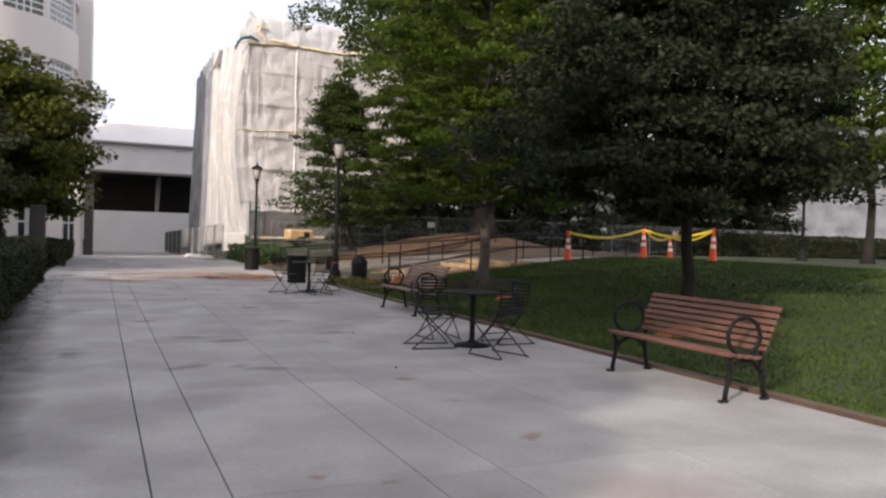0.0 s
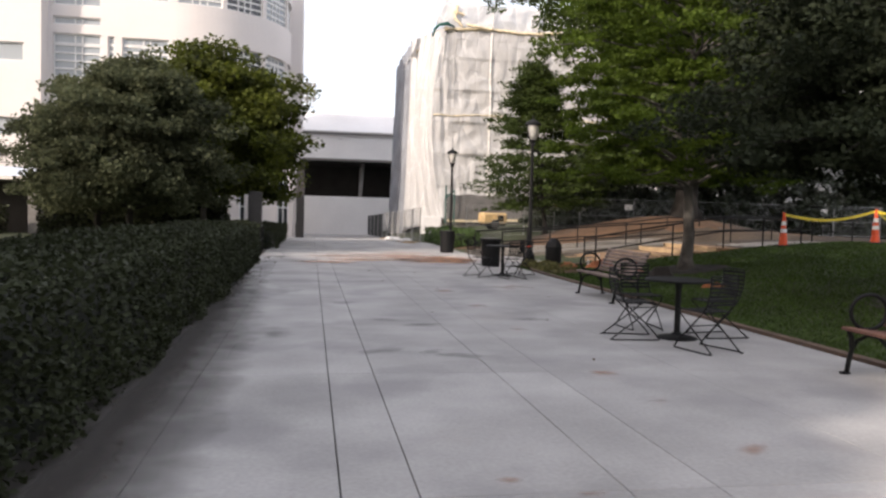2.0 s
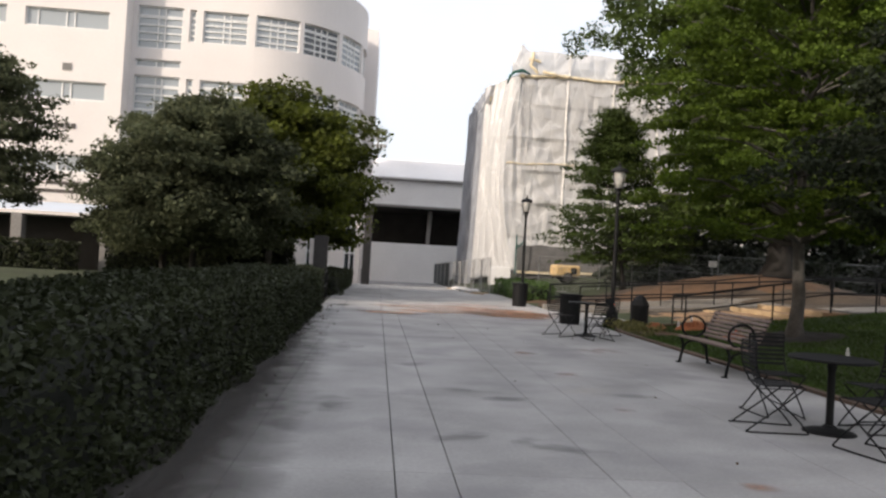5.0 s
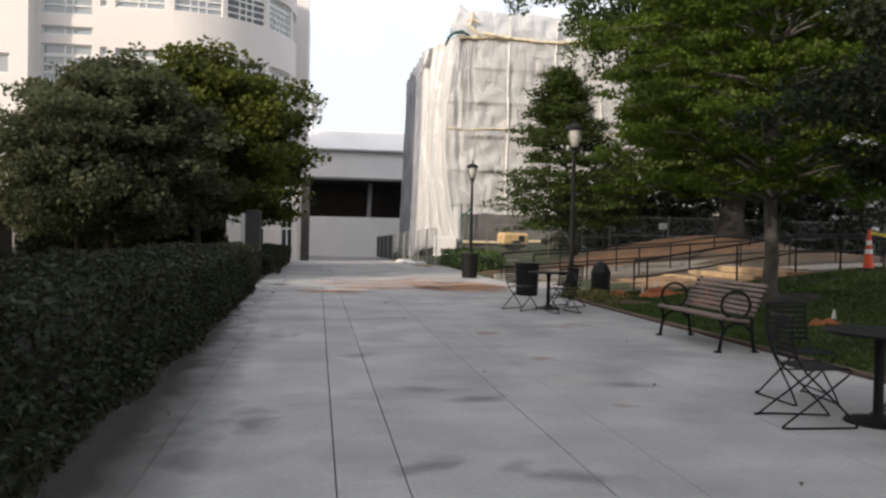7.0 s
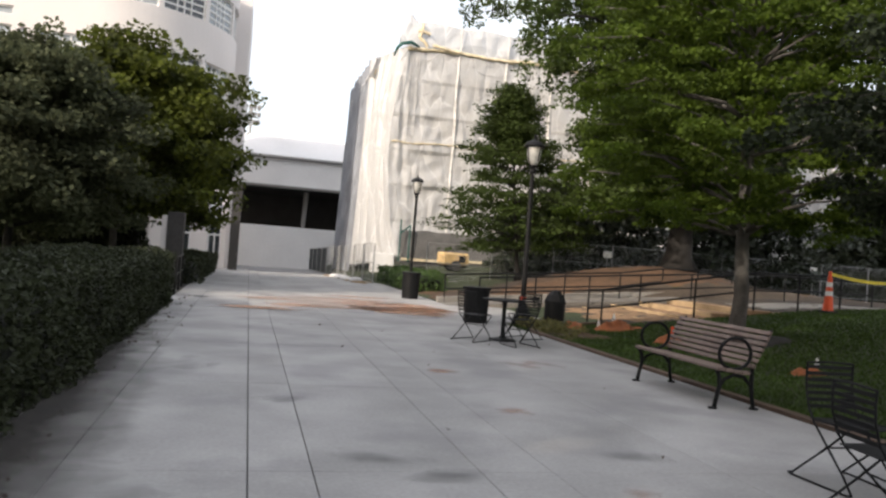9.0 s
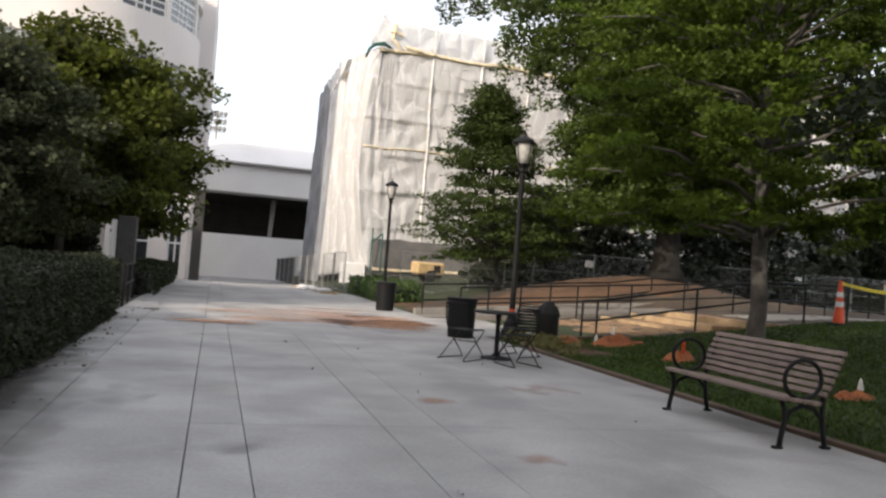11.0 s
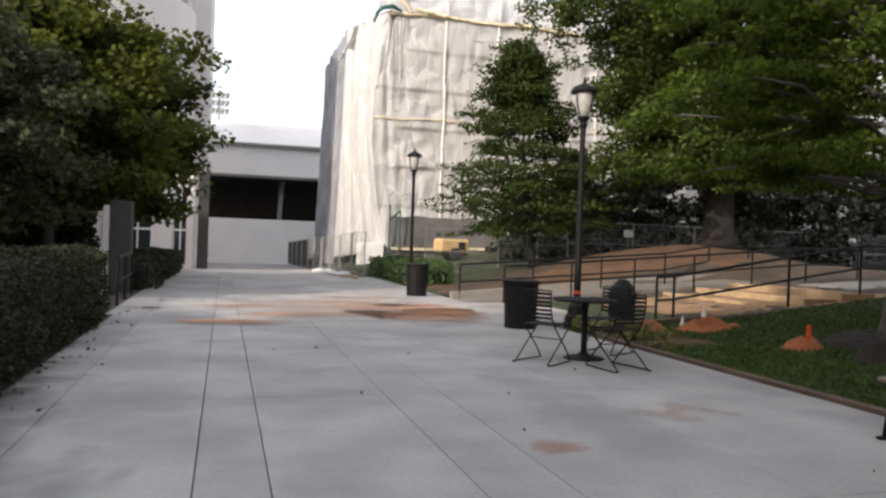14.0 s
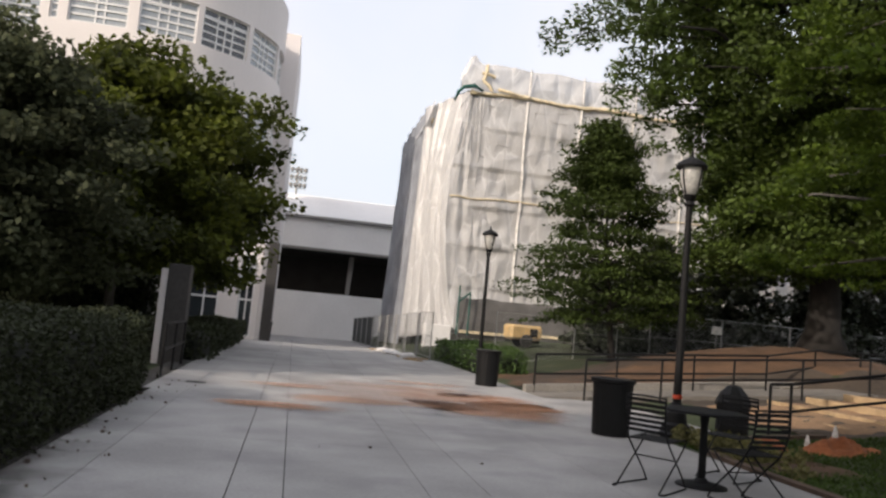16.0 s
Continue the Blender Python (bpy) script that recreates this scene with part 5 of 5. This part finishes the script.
for f in ((0, 1, 2, 3), (4, 7, 6, 5), (0, 4, 5, 1), (1, 5, 6, 2), (2, 6, 7, 3), (3, 7, 4, 0)):
    b.faces.new([v[i] for i in f])
part("kerb", b, PALE_CONCRETE, ramp)

steps = empty("wide_steps", (0, 0, 0), label="wide shallow steps of fresh concrete with timber forms", category="steps", kind="structure")
for k in range(5):
    x = 8.95 + k * 0.95
    part("step", boxed(x, 26.3, -0.2, x + 0.96, 29.9, 0.07 + 0.135 * k, bevel=0.01), SAND, steps)
    part("form_board", boxed(x - 0.04, 26.2, -0.1, x - 0.003, 30.0, 0.09 + 0.135 * k, bevel=0.005), TIMBER, steps)


# ---- building works ----
SCREEN = material("dark_windscreen", (0.06, 0.065, 0.062), 0.9, scale=2, fine=30, spread=0.3)


def fence_panel(x, y, length, h, turn, label, screen=False):
    f = empty("site_fence", (x, y, terrain(x + 0.3, y) if x > 5.8 else fall(y)), turn, label=label, category="fence", group="site fence panels")
    for xx in (0, length):
        part("post", tubed([(xx, 0, -0.05), (xx, 0, h)], 0.024, 6), GALV, f)
    for z in (0.12, h - 0.02, h * 0.5):
        part("rail", tubed([(0, 0, z), (length, 0, z)], 0.016, 6), GALV, f)
    b = bmesh.new()
    n = int(length / 0.16)
    for i in range(-int(h / 0.16), n):
        for s in (1, -1):
            xa, za, xb, zb = i * 0.16, 0.12, i * 0.16 + h - 0.14, h - 0.02
            if xa < 0:
                za, xa = za - xa, 0
            if xb > length:
                zb, xb = zb - (xb - length), length
            if zb - za < 0.05:
                continue
            if s < 0:
                xa, xb = length - xa, length - xb
            q = [b.verts.new(p) for p in ((xa, 0, za - 0.004), (xb, 0, zb - 0.004), (xb, 0.003, zb + 0.004), (xa, 0.003, za + 0.004))]
            b.faces.new(q)
    tagged(part("wire_mesh", b, GALV, f, "chain-link wire"), kind="stuff")
    if screen:
        part("screen", boxed(0.02, 0.01, 0.1, length - 0.02, 0.022, h - 0.06), SCREEN, f, "dark green windscreen cloth")
    return f


FENCE = "grey chain-link site fence panel on thin posts"
for k in range(10):
    fence_panel(5.25 - 0.05 * k, 41.6 + 3.0 * k, 2.95, 1.75, 90, FENCE, screen=k >= 6)
for k in range(12):
    fence_panel(7.6 + 3.05 * k, 41.6 + 0.12 * k, 3.0, 1.8, 0, FENCE)

box_gen = empty("generator", (10.25, 47.0, terrain(10.25, 47.0)), 8, label="faded yellow towed generator beside the wrapped building", category="generator")
part("body", boxed(-0.75, -0.45, 0.3, 0.75, 0.45, 0.95, bevel=0.1), YELLOW_PAINT, box_gen)
part("panel", boxed(0.15, -0.48, 0.45, 0.5, -0.45, 0.8, bevel=0.01), BLACK_PLASTIC, box_gen, "dark control panel")
part("axle_base", boxed(-0.65, -0.36, 0.18, 0.65, 0.36, 0.31), BLACK_METAL, box_gen)
for s in (-0.45, 0.45):
    o = part("wheel", turned([(0.1, -0.09), (0.27, -0.08), (0.28, 0.0), (0.27, 0.08), (0.1, 0.09)], 18), RUBBER, box_gen)
    o.matrix_basis = pose(0, s, 0.27, 90, 0, 0)


def cone(x, y, label="tall orange traffic cone with white bands"):
    c = empty("traffic_cone", (x, y, terrain(x, y) - 0.02), label=label, category="cone", group="cones holding the tape")
    part("foot", boxed(-0.17, -0.17, 0, 0.17, 0.17, 0.05, bevel=0.015), RUBBER, c, "black rubber foot")
    part("body", turned([(0.13, 0.045), (0.105, 0.25), (0.082, 0.5), (0.048, 0.9), (0.035, 0.97), (0.045, 1.0), (0.03, 1.03)], 18), ORANGE, c)
    for z, r0, r1 in ((0.42, 0.093, 0.082), (0.64, 0.072, 0.062)):
        part("band", turned([(r0, z), (r1, z + 0.12)], 18), WHITE_BAND, c)
    return c


CONES = [(14.0, 24.6), (16.45, 23.75), (19.6, 26.1), (16.7, 20.8)]
for x, y in CONES:
    cone(x, y)
tape = empty("caution_tape", (*CONES[0], terrain(*CONES[0])), label="yellow caution tape tied between the cones", category="tape")
order = [0, 1, 3, 2, 1]
for a, c in zip(order, order[1:]):
    pa, pc = Vector((*CONES[a], terrain(*CONES[a]) + 0.95)), Vector((*CONES[c], terrain(*CONES[c]) + 0.95))
    b = bmesh.new()
    row = []
    for i in range(13):
        t = i / 12
        p = pa.lerp(pc, t) - Vector((0, 0, 0.22 * math.sin(math.pi * t))) - tape.location
        tw = 0.5 * math.sin(i * 1.3)
        row.append([b.verts.new(p + Vector((0.02 * math.sin(tw), 0.02 * math.sin(tw), s * 0.04 * math.cos(tw)))) for s in (-1, 1)])
    for r0, r1 in zip(row, row[1:]):
        b.faces.new((r0[0], r1[0], r1[1], r0[1]))
    part("strip", b, YELLOW_TAPE, tape)

for k, (x, y, rx, ry, h) in enumerate(((8.1, 24.25, 0.9, 0.6, 0.13), (7.15, 24.55, 0.55, 0.4, 0.08), (8.0, 21.9, 0.42, 0.33, 0.08), (8.2, 18.3, 0.55, 0.4, 0.09), (8.05, 12.3, 0.75, 0.5, 0.06))):
    patch("clay_pile", x - rx, x + rx, y - ry, y + ry, BRIGHT_CLAY, 0.04, "small rough heap of red clay on the grass", "soil", hump=h, seed=31 + k, step=0.05, edge=0.9)
peg = part("marker_peg", boxed(-0.025, -0.025, -0.1, 0.025, 0.025, 0.26, bevel=0.006), ORANGE)
peg.matrix_basis = pose(8.03, 21.82, terrain(8.03, 21.82) + 0.05, 3, -4, 20)
tagged(peg, "orange marker peg driven into the clay heap", "marker")
for x, y, z in ((7.74, 24.45, 0.03), (7.95, 24.15, 0.2), (8.6, 18.55, 0.0)):
    f = empty("marker_flag", (x, y, terrain(x, y) + z), label="small white marker stake beside the red clay", category="marker")
    part("stake", turned([(0.04, 0), (0.035, 0.06), (0.01, 0.16)], 8), SIGN_WHITE, f)


# low dark shrubs before the recessed ground floor, weeds and a soil heap at the lawn's corner
hedge("hedge", -34.0, -16.5, 48.0, 49.2, 1.5, "dark shrubs before the recessed ground floor", per_m=160, size=0.2, seed=12)
WEED = material("dry_weed", (0.16, 0.15, 0.05), 0.7, scale=3, fine=12, bump=0, spread=0.4, island=True, translucent=0.35)
rng = random.Random(17)
tufts = [(x, y, terrain(x, y) + rng.uniform(0.0, 0.1)) for x, y in ((6.0 + abs(rng.gauss(0, 0.35)), 24.0 + rng.gauss(0, 0.65)) for _ in range(60))]
tagged(leaves("weeds", tufts, (0.1, 0.1, 0.07), 2600, 0.085, WEED, droop=-0.5, seed=18), "yellowed weeds and runners at the lawn's corner", "weeds", kind="stuff")
patch("soil_heap", 7.75, 8.65, 20.35, 21.15, BED_SOIL, 0.05, "low heap of dark soil dug out on the lawn", "soil", hump=0.14, seed=37, step=0.06, edge=0.8)


# ---- site clutter ----
def notice(x, y, z, w, h, label, bar=True):
    s = empty("notice_board", (x, y, terrain(x, y)), label=label, category="sign")
    part("post", tubed([(0, 0, -0.05), (0, 0, z + h)], 0.02, 6), GALV, s)
    board = part("board", boxed(-w / 2, -0.045, z, w / 2, -0.022, z + h, bevel=0.004), SIGN_WHITE, s)
    if bar:
        part("red_bar", boxed(-w / 2 + 0.03, -0.05, z + h * 0.58, w / 2 - 0.03, -0.045, z + h - 0.03), SIGN_RED, board, "red printed heading")
        for k in range(2):
            part("text_line", boxed(-w / 2 + 0.05, -0.05, z + 0.05 + k * 0.08, w / 2 - 0.05, -0.045, z + 0.08 + k * 0.08), LETTER, board, "small print")
    return s


notice(12.1, 41.2, 1.15, 0.46, 0.34, "white safety notice with a red heading on the fence")
notice(16.2, 41.4, 1.2, 0.42, 0.3, "pale notice board wired to the fence", bar=False)
notice(33.0, 41.3, 1.3, 0.4, 0.3, "white safety notice with a red heading on the fence")
notice(27.5, 41.3, 1.3, 0.4, 0.3, "pale notice board wired to the fence", bar=False)

pump = empty("green_machine", (16.6, 40.9, terrain(16.6, 40.9)), 15, label="bright green site machine behind the railings", category="machine")
part("body", boxed(-0.4, -0.25, 0.15, 0.4, 0.25, 0.5, bevel=0.04), GREEN_PLASTIC, pump)
part("hood", boxed(-0.1, -0.2, 0.5, 0.35, 0.2, 0.72, bevel=0.04), GREEN_PLASTIC, pump)
part("skid", boxed(-0.42, -0.22, 0.0, 0.42, 0.22, 0.15, bevel=0.01), BLACK_METAL, pump)

rng = random.Random(9)
for k in range(9):
    y = 41.0 + k * 1.35 + rng.uniform(-0.3, 0.3)
    l = rng.uniform(0.5, 1.3)
    o = part("timber_offcut", boxed(-l / 2, -0.07, 0, l / 2, 0.07, 0.045, bevel=0.005), TIMBER)
    o.matrix_basis = pose(4.75 + rng.uniform(-0.25, 0.2), y, fall(y), 0, 0, rng.uniform(20, 150))
    tagged(o, "loose timber offcut lying along the site fence", "timber", "offcuts along the fence")
for k in range(5):
    y = 43.5 + k * 1.7
    b = bmesh.new()
    bmesh.ops.create_icosphere(b, subdivisions=2, radius=1.0)
    for v in b.verts:
        v.co = Vector((v.co.x * 0.38, v.co.y * 0.24, max(-0.4, v.co.z) * 0.13 + 0.05)) * (1 + 0.15 * noise.noise(v.co * 2 + Vector((k, 0, 0))))
    o = part("sandbag", b, SIGN_WHITE, smooth=True)
    o.matrix_basis = pose(4.55 + rng.uniform(-0.15, 0.2), y, fall(y), 0, 0, rng.uniform(0, 180))
    tagged(o, "white sandbag slumped at the foot of the fence", "sandbag", "sandbags along the fence")

grate = part("drain_grate", boxed(-0.16, -0.1, 0.0, 0.16, 0.1, 0.008, bevel=0.003), BLACK_METAL)
grate.matrix_basis = pose(-1.13, 28.0, 0.002)
tagged(grate, "small dark drain cover in the paving", "drain")


# dead leaves blown along the foot of the hedge and over the paving
fallen = []
for k in range(260):
    y = rng.uniform(4.0, 28.0)
    x = -1.6 + abs(rng.gauss(0, 0.2)) if k < 235 else rng.uniform(-1.5, 4.5)
    fallen.append((x, y, 0.012))
tagged(leaves("fallen_leaves", fallen, (0.02, 0.02, 0.002), 260, 0.04, KERB, seed=91), "dry brown leaves fallen along the foot of the hedge", "leaves", kind="stuff")
mulch = part("mulch_strip", boxed(-3.5, -4.0, -0.08, -1.62, 26.6, 0.012), BED_SOIL)
tagged(mulch, "dark mulch bed under the hedge", "soil", kind="stuff")


# ---- stains and painted hedge shade on the paving ----
def smear(x, y, rx, ry, mat, label, turn=0, k=0):
    b = bmesh.new()
    ring = [b.verts.new((rx * math.cos(a), ry * math.sin(a), 0)) for a in (i * math.tau / 24 for i in range(24))]
    b.faces.new(ring)
    o = part("stain", b, mat)
    o.matrix_basis = pose(x, y, fall(y) + 0.005 + 0.0006 * k, 0, 0, turn)
    return tagged(o, label, "stain", kind="stuff")


CLAY_MARK, SCUFF = "orange clay tracked over the paving", "dark scuff marks on the paving"
smears = [(3.4, 26.9, 2.5, 1.3, CLAY_WASH, CLAY_MARK, -8), (4.5, 29.0, 1.3, 1.8, CLAY_WASH, CLAY_MARK, 0), (1.2, 27.0, 2.4, 1.0, CLAY_WASH, CLAY_MARK, 4), (2.6, 29.8, 2.6, 1.2, CLAY_WASH, CLAY_MARK, 5),
          (2.66, 7.8, 0.32, 0.22, CLAY_SMEAR, CLAY_MARK, 40), (2.62, 9.1, 0.22, 0.15, CLAY_SMEAR, CLAY_MARK, 10), (2.56, 10.2, 0.3, 0.2, CLAY_SMEAR, CLAY_MARK, -20), (0.95, 7.4, 0.22, 0.1, CLAY_SMEAR, CLAY_MARK, 0), (1.3, 7.15, 0.2, 0.1, CLAY_SMEAR, CLAY_MARK, 5),
          (2.48, 12.9, 0.28, 0.25, CLAY_SMEAR, CLAY_MARK, 0), (2.53, 15.4, 0.3, 0.35, CLAY_SMEAR, CLAY_MARK, 0), (2.36, 17.7, 0.35, 0.4, CLAY_SMEAR, CLAY_MARK, 0), (3.9, 18.6, 0.8, 0.7, CLAY_SMEAR, CLAY_MARK, 0),
          (1.34, 13.3, 0.6, 0.25, TYRE_SMEAR, SCUFF, 12), (1.35, 11.1, 0.7, 0.3, TYRE_SMEAR, SCUFF, -10), (0.6, 11.4, 0.6, 0.35, TYRE_SMEAR, SCUFF, 30), (0.3, 15.7, 0.7, 0.4, TYRE_SMEAR, SCUFF, 0), (2.9, 13.8, 0.6, 0.3, TYRE_SMEAR, SCUFF, 0),
          (0.9, 13.7, 0.6, 0.28, TYRE_SMEAR, SCUFF, -15), (1.1, 11.3, 0.45, 0.3, TYRE_SMEAR, SCUFF, 50), (-0.6, 12.6, 0.6, 0.8, TYRE_SMEAR, SCUFF, 0), (-0.7, 17.5, 0.6, 1.2, TYRE_SMEAR, SCUFF, 0),
          (3.6, 26.2, 2.1, 0.8, CLAY_WASH, CLAY_MARK, 3), (4.6, 27.6, 1.1, 1.0, CLAY_WASH, CLAY_MARK, 0), (3.2, 31.2, 2.2, 0.7, CLAY_WASH, CLAY_MARK, -4), (0.2, 25.6, 1.2, 0.5, CLAY_WASH, CLAY_MARK, 0), (0.6, 28.6, 1.6, 0.7, CLAY_WASH, CLAY_MARK, 8)]
smears += [(4.1, 27.4, 1.7, 2.2, CLAY_WASH, CLAY_MARK, 20), (3.0, 28.4, 2.2, 1.6, CLAY_WASH, CLAY_MARK, -15), (0.3, 25.5, 1.6, 0.6, CLAY_WASH, CLAY_MARK, 0)]
smears += [(1.2, 5.8, 4.0, 2.0, CLAY_FILM, "thin film of red clay dust on the paving", 0), (2.2, 28.5, 3.4, 3.6, CLAY_FILM, "thin film of red clay dust on the paving", 0)]
# soil at the hedge foot, spread wider to paint the hedge's shade
smears += [(-1.7, 9.0, w, 24.0, SOIL_AND_SHADE, "soil washed out from the hedge, with its shade painted in", 0) for w in (1.6, 0.75, 0.6)]
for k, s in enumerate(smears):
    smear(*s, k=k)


# ---- lawn grass ----
def grass():
    rng = np.random.default_rng(3)
    n = 130000
    y = rng.uniform(3.0, 25.2, n)
    x = 5.9 + rng.power(0.75, n) * 13.0
    lump = np.array([noise.noise(Vector((a * 0.8, b * 0.8, 4))) for a, b in zip(x, y)])
    z = np.array([terrain(a, b) for a, b in zip(x, y)]) - 0.03
    h = (0.035 + 0.02 * rng.random(n)) * (1 + 0.5 * lump)
    a = rng.uniform(0, math.tau, n)
    lean = rng.normal(0, 0.025, (n, 2))
    w = 0.006 + 0.004 * rng.random(n) + 0.0006 * (y - 3)
    v = np.empty((n, 3, 3))
    v[:, 0] = np.stack([x - np.cos(a) * w, y - np.sin(a) * w, z], 1)
    v[:, 1] = np.stack([x + np.cos(a) * w, y + np.sin(a) * w, z], 1)
    v[:, 2] = np.stack([x + lean[:, 0], y + lean[:, 1], z + h], 1)
    me = bpy.data.meshes.new("grass")
    me.vertices.add(n * 3)
    me.vertices.foreach_set("co", v.ravel())
    me.loops.add(n * 3)
    me.loops.foreach_set("vertex_index", np.arange(n * 3))
    me.polygons.add(n)
    me.polygons.foreach_set("loop_start", np.arange(n) * 3)
    me.update(calc_edges=True)
    me.materials.append(BLADE)
    return tagged(new("grass", me), "short mown lawn grass", "grass", kind="stuff")


grass()
